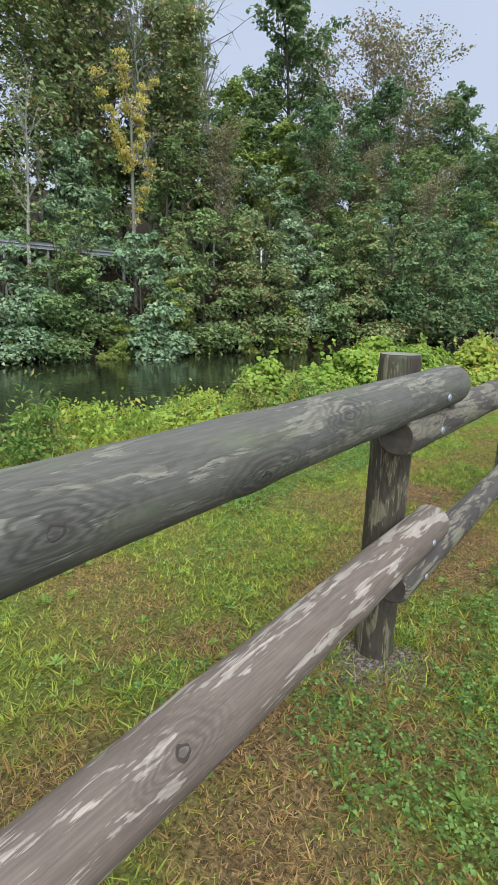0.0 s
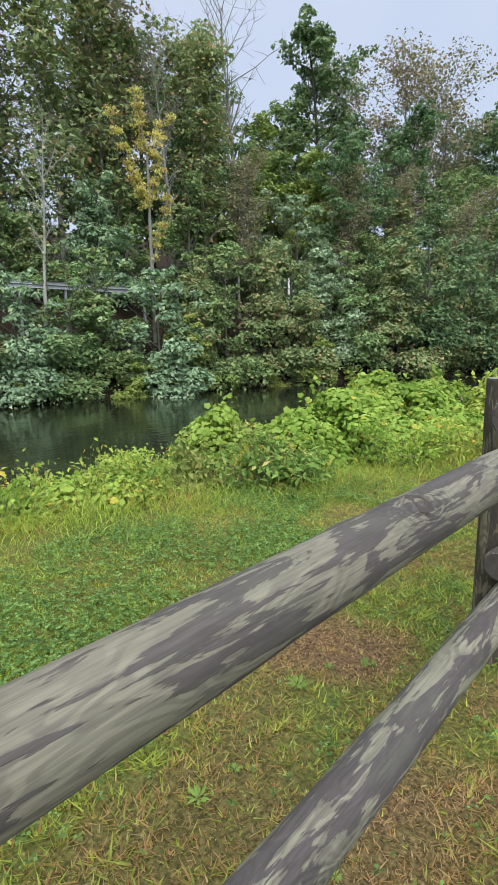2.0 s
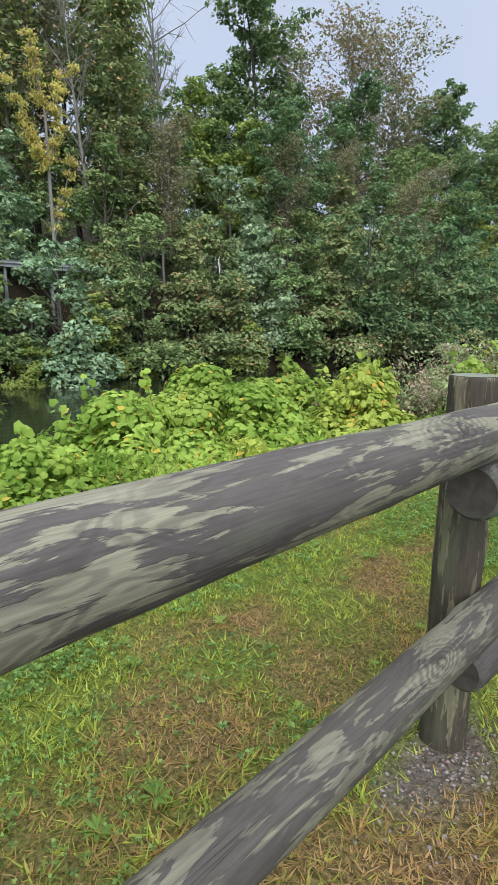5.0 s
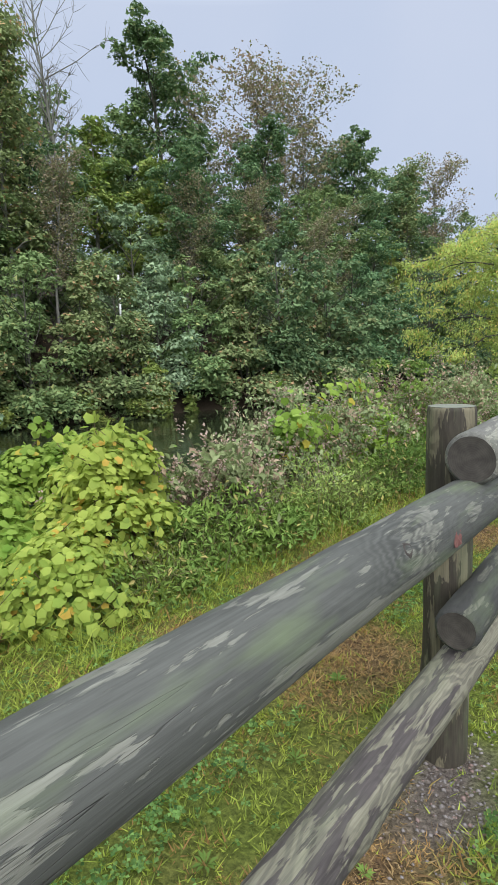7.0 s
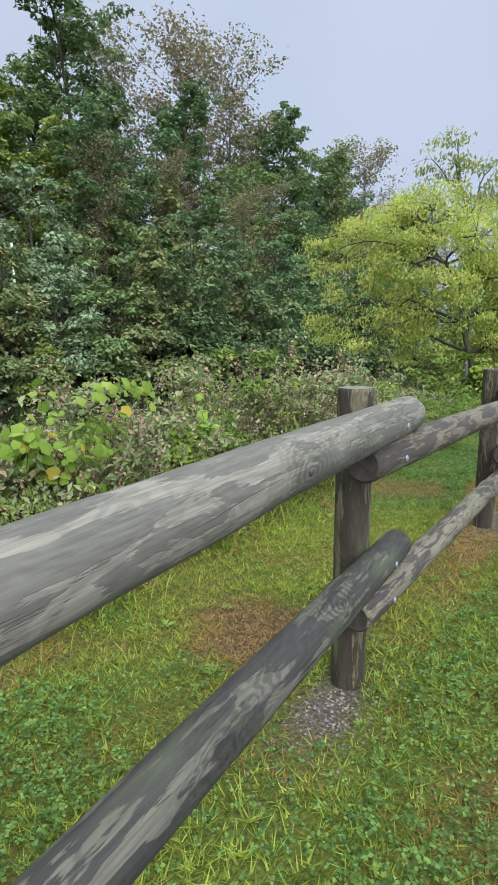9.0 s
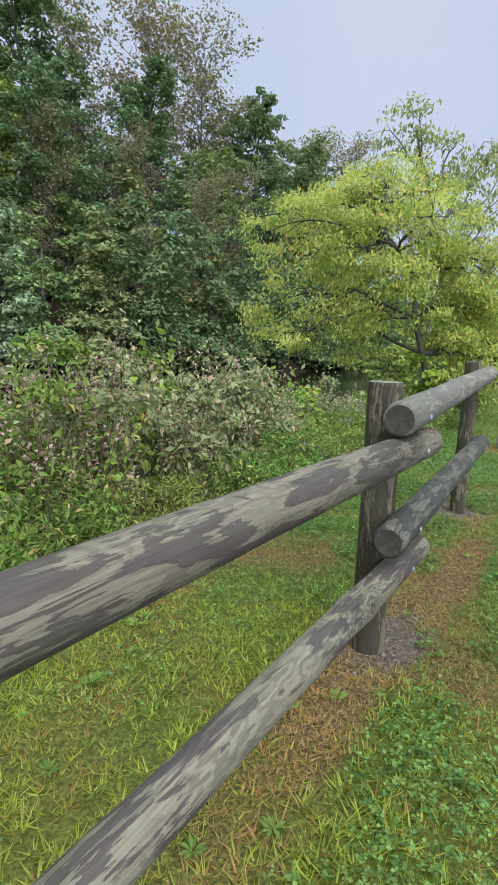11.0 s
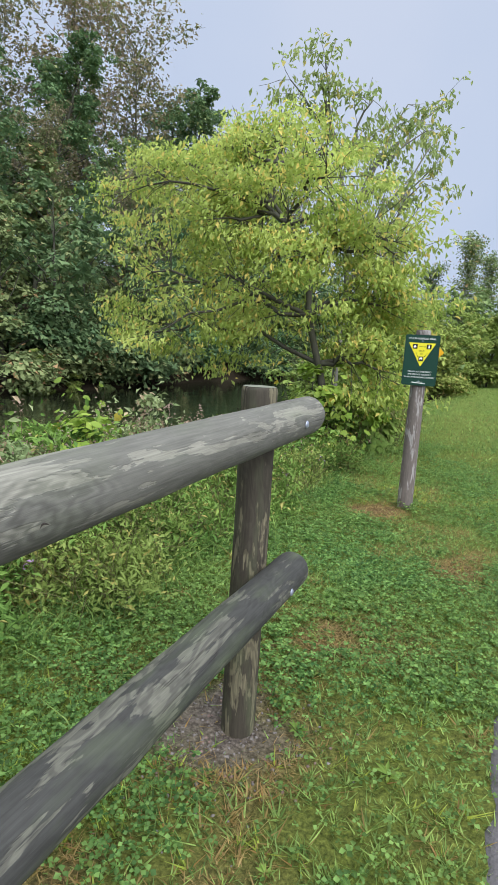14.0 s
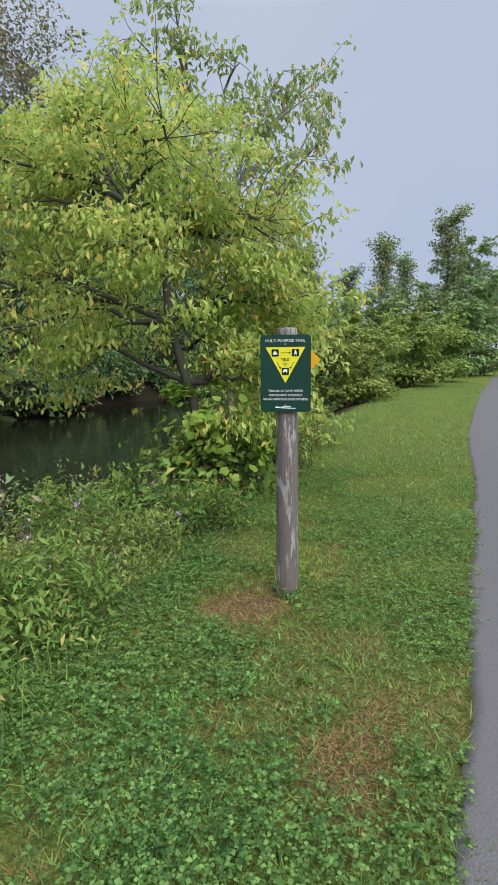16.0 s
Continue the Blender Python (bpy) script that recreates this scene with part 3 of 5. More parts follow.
def knot_mesh():
    """A weathered knot: a raised rim round a sunken dark heart, facing -y."""
    prof = ((0.0, 0.0045), (0.006, 0.004), (0.010, 0.0005), (0.013, -0.0018), (0.018, -0.0008), (0.025, 0.003))
    n, verts, faces = 20, [], []
    for r, d in prof:
        verts += [(r * (1.3 + 0.16 * math.sin(12.566 * k / n + 0.6)) * math.cos(6.2832 * k / n), d, r * (1 + 0.12 * math.cos(18.85 * k / n)) * math.sin(6.2832 * k / n)) for k in range(n)]
    for i in range(len(prof) - 1):
        for k in range(n):
            a, b = i * n + k, i * n + (k + 1) % n
            faces.append((a, b, b + n, a + n))
    return smooth(fast_mesh("knot", verts, faces))


KNOT = knot_mesh()
M_KNOT = plain_material("knot_wood", (0.05, 0.042, 0.036), 0.8, 0, 0.5, 120, 0.5)
knot_rng = random.Random(4)
M_RED = plain_material("red_paint", (0.17, 0.075, 0.065), 0.8, 0, 0.6, 90, 0.3)
rail_looks = {(0, 0): M_LOG_GREY, (0, 1): M_LOG_PINK, (1, 0): M_LOG_MOTTLED, (1, 1): M_LOG_ZEBRA, (2, 0): M_LOG_ZEBRA, (2, 1): M_LOG_MOTTLED, (3, 0): M_LOG_SLATE, (3, 1): M_LOG_ZEBRA,
              (4, 0): M_LOG_PALE, (4, 1): M_LOG_DARK, (5, 0): M_LOG_MOTTLED, (5, 1): M_LOG_ZEBRA, (6, 0): M_LOG_PALE, (6, 1): M_LOG_DARK}
rail_words = {M_LOG_GREY: "smooth grey log rail", M_LOG_PALE: "pale grey weathered log rail", M_LOG_SLATE: "slate-grey log rail with a green algae stain", M_LOG_PINK: "pinkish-brown peeled log rail", M_LOG_ZEBRA: "grey log rail with bold wood-grain swirls",
              M_LOG_MOTTLED: "dark brown log rail with pale peeled patches", M_LOG_DARK: "dark grey-green weathered log rail"}
# knots: place along the walk, height, size
KNOTS = {(0, 0): [(0.565, 1.0, 0.7), (1.04, 0.98, 0.75), (1.36, 1.06, 0.5)], (0, 1): [(0.78, 0.50, 0.75)], (1, 0): [(4.16, 0.95, 0.6), (3.17, 0.99, 1.2)], (3, 0): [(8.30, 0.963, 0.7), (7.2, 0.9, 0.5)],
         (5, 0): [(13.54, 0.936, 0.5), (13.33, 0.938, 0.9)], (6, 0): [(13.80, 1.085, 0.5), (14.9, 1.06, 0.5)], (6, 1): [(13.87, 0.563, 0.45), (13.65, 0.569, 0.45)]}
for span in range(7):
    a, b = POSTS[span], POSTS[span + 1]
    low = span % 2
    for tier in (0, 1):
        r, before, after = RAILS[span][tier]
        share0, share1 = TAPER.get((span, tier), (1.0, 0.97))
        r, thin = r * share0, r * share1
        k = 3 + 2 * tier + low
        pa, pb = Vector((a[0] + POST_R + r - 0.014 - (0.08 if span + tier == 0 else 0.0), a[1], a[k])), Vector((b[0] + POST_R + thin - 0.014, b[1], b[k]))
        d = (pb - pa).normalized()
        p0, p1 = pa - d * before, pb + d * after
        me, ring = log_mesh("rail", (p1 - p0).length, r, thin, 10 * span + tier, 0.006, 0.04, 40, 200)
        mat = rail_looks[(span, tier)]
        rail = put("rail", me, mat, fence, rail_words[mat])
        rail_world = set_log(rail, p0, p1, span * 0.9 + tier)
        put("cut_end", cap_mesh("cut_end", ring[0], -1), M_CUT, rail, "dark sawn log end with rings")
        put("cut_end", cap_mesh("cut_end", ring[-1], 1), M_CUT, rail, "dark sawn log end with rings")
        skin = [rail_world @ Vector(v) for v in ring.reshape(-1, 3)]
        gap = np.full(len(skin), 9.0)
        hubs = KNOTS.get((span, tier)) or [(knot_rng.uniform(a[1] + 0.3, b[1] - 0.3), pa.z + r * knot_rng.uniform(-0.3, 0.6), knot_rng.uniform(0.5, 0.9)) for _ in range(2)]
        for ky, kz, ks in hubs:
            spot = min((v for v in skin if v.x > pa.lerp(pb, (v.y - pa.y) / (pb.y - pa.y)).x), key=lambda v: abs(v.y - ky) + abs(v.z - kz))
            out = (spot - (p0 + d * (spot - p0).dot(d))).normalized()
            gap = np.minimum(gap, [math.hypot((v - spot).dot(d) * 0.6, (v - spot - d * (v - spot).dot(d)).length) for v in skin])
            knot = put("knot", KNOT, M_KNOT, rail, "dark weathered knot")
            knot.matrix_local = rail_world.inverted() @ Matrix.Translation(spot - out * 0.001) @ (-out).to_track_quat("Y", "Z").to_matrix().to_4x4() @ Matrix.Scale(ks, 4)
        me.attributes["knot_gap"].data.foreach_set("value", gap.astype(np.float32))
        if (span, tier) in ((1, 0), (3, 0)):
            f = 0.90 if span == 1 else 0.80
            mark, rm = bmesh.new(), random.Random(span)
            centre = pa.lerp(pb, f)
            hub = min(skin, key=lambda v: abs(v.y - centre.y) * 3 - v.x)
            loc = rail_world.inverted() @ hub
            rad = math.hypot(loc.y, loc.z) + 0.0012
            a0 = math.atan2(loc.z, loc.y)
            rim = [mark.verts.new((loc.x + 0.026 * math.cos(k * 0.4833) * rm.uniform(0.6, 1.2), rad * math.cos(a0 + 0.26 * math.sin(k * 0.4833) * rm.uniform(0.6, 1.2)), rad * math.sin(a0 + 0.26 * math.sin(k * 0.4833)))) for k in range(13)]
            mid = mark.verts.new((loc.x, rad * math.cos(a0), rad * math.sin(a0)))
            for k in range(13):
                mark.faces.new((mid, rim[k], rim[(k + 1) % 13]))
            part("paint_mark", mark, M_RED, rail, "faded red paint smear")
        for p in (pa, pb):
            near = max((v for v in skin if abs(v.y - p.y + 0.005) < 0.02), key=lambda v: v.x - 0.15 * abs(v.z - p.z + 0.012))
            bolt = put("bolt", BOLT, M_BOLT, rail, "round galvanised bolt head")
            bolt.matrix_local = rail_world.inverted() @ Matrix.Translation(near) @ Matrix.Rotation(radians(-90), 4, "Z")

# ---- trail sign ----
M_SIGN = plain_material("sign_green", (0.012, 0.05, 0.035), 0.35, 0, 0.12, 8, 0.02)
M_YELLOW = plain_material("sign_yellow", (0.80, 0.72, 0.04), 0.4, 0, 0.06, 30, 0.02)
M_AMBER = plain_material("sign_amber", (0.78, 0.42, 0.02), 0.4, 0, 0.06, 30, 0.02)
M_WHITE = plain_material("sign_white", (0.80, 0.82, 0.80), 0.5, 0, 0.05, 60, 0.02)
M_BLACK = plain_material("sign_black", (0.012, 0.012, 0.012), 0.45, 0, 0.1, 60, 0.02)
M_SIGNPOST = log_material("signpost_wood", (0.16, 0.135, 0.125), (0.36, 0.34, 0.33), 0.56, 0.0, 0.3)
sign = thing("trail_sign", -0.52, 19.22, 0, "green trail rules sign with yellow triangle on timber post", "sign", turn=8)


def plate(outline, thick, y):
    """A flat plate in the xz plane with its front at y, facing -y."""
    bm = bmesh.new()
    f = bm.faces.new([bm.verts.new((x, y, z)) for x, z in outline])
    got = bmesh.ops.extrude_face_region(bm, geom=[f])
    bmesh.ops.translate(bm, vec=(0, thick, 0), verts=[v for v in got["geom"] if isinstance(v, bmesh.types.BMVert)])
    bmesh.ops.recalc_face_normals(bm, faces=bm.faces)
    return bm


def rounded(x0, z0, x1, z1, r, n=5):
    out = []
    for cx, cz, a0 in ((x1 - r, z1 - r, 0), (x0 + r, z1 - r, 90), (x0 + r, z0 + r, 180), (x1 - r, z0 + r, 270)):
        out += [(cx + r * math.cos(radians(a0 + 90 * k / n)), cz + r * math.sin(radians(a0 + 90 * k / n))) for k in range(n + 1)]
    return out


me, ring = log_mesh("signpost", 1.83, 0.066, 0.060, 777, 0.004, 0.03, 16, 26, 0.006)
sp = put("signpost", me, M_SIGNPOST, sign, "grey weathered timber post")
sp.matrix_local = Matrix.Translation((0, 0, -0.3)) @ Matrix.Rotation(radians(-90), 4, "Y")
put("post_top", cap_mesh("post_top", ring[-1], 1), M_CUT, sp)
PF = -0.074
panel = part("sign_panel", plate(rounded(-0.137, 1.075, 0.137, 1.49, 0.018), 0.004, PF), M_SIGN, sign, "dark green metal panel")
part("border", plate(rounded(-0.1375, 1.0745, 0.1375, 1.4905, 0.0185), 0.002, PF + 0.0045), M_BLACK, panel)
tri = part("yellow_triangle", plate([(-0.108, 1.425), (0.108, 1.425), (0, 1.232)], 0.001, PF - 0.0015), M_YELLOW, panel, "yellow yield triangle")
for x, z in ((-0.055, 1.395), (0.055, 1.395), (0.0, 1.295)):
    part("pictogram_field", plate(rounded(x - 0.019, z - 0.019, x + 0.019, z + 0.019, 0.002, 2), 0.001, PF - 0.003), M_BLACK, panel)
for shape in ([(-0.068, 1.388), (-0.062, 1.384), (-0.05, 1.386), (-0.042, 1.388), (-0.05, 1.4), (-0.056, 1.407), (-0.062, 1.4)],
              [(0.05, 1.38), (0.055, 1.39), (0.06, 1.38), (0.062, 1.395), (0.057, 1.41), (0.052, 1.41), (0.049, 1.395)],
              [(-0.012, 1.284), (-0.006, 1.293), (0.004, 1.293), (0.008, 1.284), (0.012, 1.30), (0.008, 1.308), (-0.008, 1.306), (-0.013, 1.298)]):
    part("pictogram", plate(shape, 0.001, PF - 0.0045), M_WHITE, panel)
for (x0, z0), (x1, z1) in (((-0.025, 1.395), (0.02, 1.395)), ((-0.045, 1.345), (-0.03, 1.318)), ((0.045, 1.345), (0.03, 1.318))):
    d = Vector((x1 - x0, z1 - z0)).normalized()
    s = Vector((-d.y, d.x))
    pts = [(x0 + s.x * 0.001, z0 + s.y * 0.001), (x0 - s.x * 0.001, z0 - s.y * 0.001), (x1 - s.x * 0.001, z1 - s.y * 0.001), (x1 - s.x * 0.006, z1 - s.y * 0.006), (x1 + d.x * 0.01, z1 + d.y * 0.01),
           (x1 + s.x * 0.006, z1 + s.y * 0.006), (x1 + s.x * 0.001, z1 + s.y * 0.001)]
    part("arrow", plate(pts, 0.001, PF - 0.003), M_BLACK, panel)


def lettering(text, size, z, mat, width=None):
    cu = bpy.data.curves.new("lettering", "FONT")
    cu.body, cu.size, cu.align_x, cu.extrude = text, size, "CENTER", 0.0004
    tmp = bpy.data.objects.new("lettering", cu)
    me = bpy.data.meshes.new_from_object(tmp)
    bpy.data.objects.remove(tmp)
    co = np.array([v.co for v in me.vertices])
    fit = width / (co[:, 0].max() - co[:, 0].min()) if width else 1.0
    for v in me.vertices:
        v.co = (v.co.x * fit, PF - 0.003 - v.co.z, v.co.y + z)
    put("lettering", me, mat, panel)


lettering("MULTI-PURPOSE TRAIL", 0.022, 1.452, M_WHITE, 0.215)
lettering("YIELD", 0.020, 1.352, M_BLACK, 0.045)
lettering("TO", 0.018, 1.328, M_BLACK, 0.02)
lettering("TRAVEL AT SAFE SPEED", 0.017, 1.184, M_WHITE, 0.19)
lettering("ANNOUNCE YOURSELF", 0.017, 1.161, M_WHITE, 0.185)
lettering("WHEN APPROACHING OTHERS", 0.017, 1.138, M_WHITE, 0.245)
part("emblem", plate([(-0.06, 1.098), (-0.02, 1.094), (0.055, 1.092), (0.055, 1.096), (-0.02, 1.10), (-0.05, 1.105)], 0.001, PF - 0.0015), M_WHITE, panel)
part("emblem", plate([(-0.018, 1.102), (0.03, 1.103), (0.03, 1.107), (-0.018, 1.106)], 0.001, PF - 0.0015), M_WHITE, panel)
for z in (1.44, 1.11):
    bolt = put("bolt", BOLT, M_BOLT, sign)
    bolt.matrix_local = Matrix.Translation((0, PF - 0.001, z)) @ Matrix.Scale(0.42, 4)
part("marker_diamond", plate([(-0.125, 1.355), (0.03, 1.20), (0.185, 1.355), (0.03, 1.51)], 0.003, 0.072), M_AMBER, sign, "orange-yellow diamond marker plate behind the post")

# ---- plants ----
def leaf_cloud(name, centre, along, length, width, rng, fold=0.25, tilt=0.7, face=None, simple=False):
    """Many leaves in one mesh: each a folded diamond at centre, its axis near along."""
    n, centre = len(centre), np.asarray(centre)
    a = np.asarray(along, float) + rng.normal(0, tilt, (n, 3))
    a /= np.linalg.norm(a, axis=1)[:, None] + 1e-9
    up = rng.normal(0, 0.36, (n, 3)) + (np.array([0, 0, 1.0]) if face is None else face)
    b = np.cross(a, up)
    b /= np.linalg.norm(b, axis=1)[:, None] + 1e-9
    c = np.cross(b, a)
    L, W = np.asarray(length)[:, None], np.asarray(width)[:, None]
    if simple:
        v = np.stack([centre - a * L * 0.5, centre + b * W * 0.6 + a * L * 0.15, centre + a * L * 0.45 - b * W * 0.45 - c * L * 0.15], 1)
        return fast_mesh(name, v.reshape(-1, 3), np.arange(n * 3).reshape(-1, 3))
    v = np.stack([centre - a * L * 0.5, centre + b * W * 0.5 + c * W * fold + a * L * 0.05, centre + a * L * 0.5 - c * L * 0.12, centre - b * W * 0.5 + c * W * fold + a * L * 0.05], 1)
    k = np.arange(n)[:, None] * 4
    faces = np.concatenate([k + [0, 2, 1], k + [0, 3, 2]])
    return fast_mesh(name, v.reshape(-1, 3), faces)


def lobed_cloud(name, centre, normal, size, rng):
    """Broad lobed leaves (vine): a six-point fan each, cupped."""
    n = len(centre)
    nz = np.asarray(normal, float) + rng.normal(0, 0.35, (n, 3))
    nz /= np.linalg.norm(nz, axis=1)[:, None]
    a = np.cross(nz, rng.normal(0, 1, (n, 3)))
    a /= np.linalg.norm(a, axis=1)[:, None]
    b = np.cross(nz, a)
    rim = ((-0.38, 0.0, 0.0), (-0.42, 0.4, -0.06), (0.15, 0.5, -0.12), (0.62, 0.0, -0.16), (0.15, -0.5, -0.12), (-0.42, -0.4, -0.06))
    S = np.asarray(size)[:, None]
    vs = [centre + nz * S * 0.04] + [centre + (a * x + b * y + nz * z) * S for x, y, z in rim]
    k = np.arange(n)[:, None] * 7
    faces = np.concatenate([k + [0, 1 + j, 1 + (j + 1) % 6] for j in range(6)])
    return fast_mesh(name, np.stack(vs, 1).reshape(-1, 3), faces)


class Tubes:
    def __init__(self):
        self.v, self.f = [], []

    def add(self, pts, radii, segs=6):
        pts = np.asarray(pts, float)
        base = len(self.v)
        for i, p in enumerate(pts):
            d = pts[min(i + 1, len(pts) - 1)] - pts[max(i - 1, 0)]
            d = d / (np.linalg.norm(d) + 1e-9)
            s = np.cross(d, (0.3, 1, 0.1) if abs(d[1]) < 0.9 else (1, 0, 0))
            s = s / np.linalg.norm(s)
            t = np.cross(d, s)
            for k in range(segs):
                an = 2 * math.pi * k / segs
                self.v.append(p + radii[i] * (math.cos(an) * s + math.sin(an) * t))
        for i in range(len(pts) - 1):
            for k in range(segs):
                a, b = base + i * segs + k, base + i * segs + (k + 1) % segs
                self.f.append((a, b, b + segs, a + segs))

    def mesh(self, name):
        return smooth(fast_mesh(name, self.v, self.f))


def limb(start, direction, length, rng, bends=4, droop=0.0, wander=0.18):
    pts = [np.asarray(start, float)]
    d = np.asarray(direction, float) / np.linalg.norm(direction)
    for i in range(bends):
        d = d + rng.normal(0, wander, 3) + np.array([0, 0, 0.05 - droop * (i + 1) / bends])
        d = d / np.linalg.norm(d)
        pts.append(pts[-1] + d * length / bends)
    return np.array(pts)


PROFILES = {"round": lambda u: math.sqrt(max(0.05, 1 - (2 * u - 0.9) ** 2)), "cone": lambda u: 1.05 - 0.85 * u, "vase": lambda u: 0.45 + 0.65 * u - 0.35 * max(0, u - 0.7) * 3, "column": lambda u: 0.75 - 0.35 * abs(u - 0.4)}


def tree(name, label, category, seed, top, spread, bare, leaf_mat, bark, leaves=6000, size=0.22, limbs=26, shape="round", trunk=0.16, clump=0.45, rise=0.55, group="", slim=0.8, droop=0.0, twiggy=2, billows=90):
    """A tree at the origin: crooked tapering trunk, limbs that follow the crown's shape, twigs, and leaves in uneven clumps at their ends."""
    rng = np.random.default_rng(seed)
    root = thing(name, 0, 0, 0, label, category, group)
    stem = limb((0, 0, -0.4), (rng.normal(0, 0.03), rng.normal(0, 0.03), 1), top * 0.97 + 0.4, rng, 9, 0, 0.05)
    tt, lt = Tubes(), Tubes()
    rad = trunk * (1 - np.linspace(0, 1, len(stem)) * 0.88)
    rad[0] *= 1.35
    tt.add(stem, rad, 8)
    spots, axes = [], []
    for i in range(limbs):
        u = (i + rng.random()) / limbs
        h = bare + (top * 0.97 - bare) * u
        s = np.array([np.interp(h, stem[:, 2], stem[:, k]) for k in range(3)])
        reach = spread * PROFILES[shape](u) * rng.uniform(0.65, 1.15)
        an = i * 2.4 + rng.normal(0, 0.4)
        up = rise + 0.6 * u
        pts = limb(s, (math.cos(an), math.sin(an), up), reach * math.hypot(1, up * 0.5), rng, 4, droop)
        r0 = max(0.012, trunk * 0.42 * (1 - 0.75 * u))
        lt.add(pts, np.linspace(r0, 0.008, len(pts)), 4)
        for j in range(1, len(pts)):
            f = j / (len(pts) - 1)
            if f > 0.3:
                spots.append(pts[j]), axes.append(pts[j] - pts[j - 1])
            for tw_i in range(twiggy):
                tw = limb(pts[j], (pts[j] - pts[j - 1]) / np.linalg.norm(pts[j] - pts[j - 1]) + rng.normal(0, 0.75, 3), reach * rng.uniform(0.2, 0.42), rng, 2, droop)
                if not billows:
                    lt.add(tw, (r0 * 0.4, r0 * 0.25, 0.005), 3)
                spots.append(tw[-1]), axes.append(tw[-1] - tw[0])
    spots.append(stem[-1]), axes.append(np.array([0, 0, 1.0]))
    put("trunk", tt.mesh("trunk"), bark, root)
    put("branch_frame", lt.mesh("branch_frame"), bark, root)
    if leaves:
        spots, axes = np.array(spots), np.array(axes)
        axes = axes / (np.linalg.norm(axes, axis=1)[:, None] + 1e-9)
        if billows:
            reach_out = np.hypot(spots[:, 0], spots[:, 1]) / spread + 0.5 * spots[:, 2] / top
            odds = np.clip(reach_out, 0.25, 2.0)
            hubs = spots[rng.choice(len(spots), min(billows, len(spots)), False, odds / odds.sum())]
            if bare < 0.5:
                turn, r = rng.uniform(0, 6.283, 9), spread * rng.uniform(0.35, 0.75, 9)
                hubs = np.concatenate([hubs, np.stack([np.cos(turn) * r, np.sin(turn) * r, top * rng.uniform(0.06, 0.26, 9)], -1)])
            girths = clump * rng.uniform(0.8, 2.0, len(hubs)) * np.clip(1.35 - 0.95 * hubs[:, 2] / top, 0.42, 1.2)
            share = girths ** 2
            pick = rng.choice(len(hubs), leaves, p=share / share.sum())
        else:
            hubs, girths = spots, clump * rng.uniform(0.7, 1.6, len(spots))
            share = rng.uniform(0.1, 1.0, len(spots)) ** 2
            pick = rng.choice(len(hubs), leaves, p=share / share.sum())
        out = rng.normal(0, 1, (leaves, 3))
        out /= np.linalg.norm(out, axis=1)[:, None]
        out[:, 2] = np.where(rng.random(leaves) < 0.7, np.abs(out[:, 2]), out[:, 2])
        ragged = 0.75 + 0.5 * vnoise(out[:, 0] * 2.5 + pick * 3.1, out[:, 1] * 2.5 + pick * 1.7)
        c = hubs[pick] + out * (girths[pick] * ragged * rng.random(leaves) ** 0.22)[:, None] * np.array([1.2, 1.2, 0.75])
        al = out * np.array([1, 1, 0.2]) + np.array([0, 0, -0.25 - droop])
        L = size * rng.uniform(0.6, 1.35, leaves)
        put("crown", leaf_cloud("crown", c, al, L, L * slim, rng, 0.25, 0.35, out * 1.5 + np.array([0, 0, 0.5]), True), leaf_mat, root)["kind"] = "stuff"
    return root


L_FAR = leaf_material("leaf_far_green", (0.10, 0.17, 0.065), (0.31, 0.41, 0.17), (0.36, 0.38, 0.15), 0.08)
L_BLUE = leaf_material("leaf_grey_green", (0.14, 0.23, 0.125), (0.42, 0.55, 0.34), (0.36, 0.42, 0.2), 0.06)
L_DARK = leaf_material("leaf_dark_green", (0.065, 0.135, 0.065), (0.22, 0.33, 0.15), (0.29, 0.33, 0.15), 0.06)
L_LIGHT = leaf_material("leaf_light_green", (0.14, 0.22, 0.045), (0.34, 0.41, 0.12), (0.42, 0.38, 0.12), 0.06)
L_RUST = leaf_material("leaf_rusty", (0.24, 0.20, 0.13), (0.40, 0.33, 0.22), (0.20, 0.22, 0.10), 0.4)
L_GOLD = leaf_material("leaf_gold", (0.52, 0.50, 0.13), (0.76, 0.70, 0.24), (0.56, 0.33, 0.2), 0.14, 0.05, 0.6, 0.45)
L_MIX = leaf_material("leaf_mixed", (0.13, 0.19, 0.08), (0.34, 0.41, 0.18), (0.50, 0.33, 0.17), 0.07)
L_LIME = leaf_material("leaf_lime", (0.24, 0.355, 0.068), (0.69, 0.77, 0.24), (0.80, 0.66, 0.2), 0.12, 0.05, 0.6, 0.52)
L_ASH = leaf_material("leaf_ash", (0.20, 0.28, 0.10), (0.46, 0.53, 0.22), (0.60, 0.52, 0.18), 0.08, 0.05, 0.6, 0.45)
L_VINE = leaf_material("leaf_vine", (0.12, 0.24, 0.03), (0.42, 0.55, 0.115), (0.55, 0.46, 0.08), 0.04, 0.05, 0.55, 0.42)
L_VINE_YELLOW = leaf_material("leaf_vine_yellow", (0.17, 0.27, 0.045), (0.50, 0.56, 0.12), (0.62, 0.42, 0.09), 0.045, 0.05, 0.55, 0.42)
L_HERB = leaf_material("leaf_herb", (0.065, 0.15, 0.032), (0.25, 0.37, 0.09), (0.42, 0.38, 0.13), 0.06)
L_SILVER = leaf_material("leaf_silver", (0.14, 0.21, 0.08), (0.40, 0.46, 0.24), (0.46, 0.36, 0.24), 0.16)
L_SEED = leaf_material("seed_heads", (0.33, 0.24, 0.19), (0.56, 0.43, 0.36), (0.26, 0.19, 0.13), 0.2, 0.05)
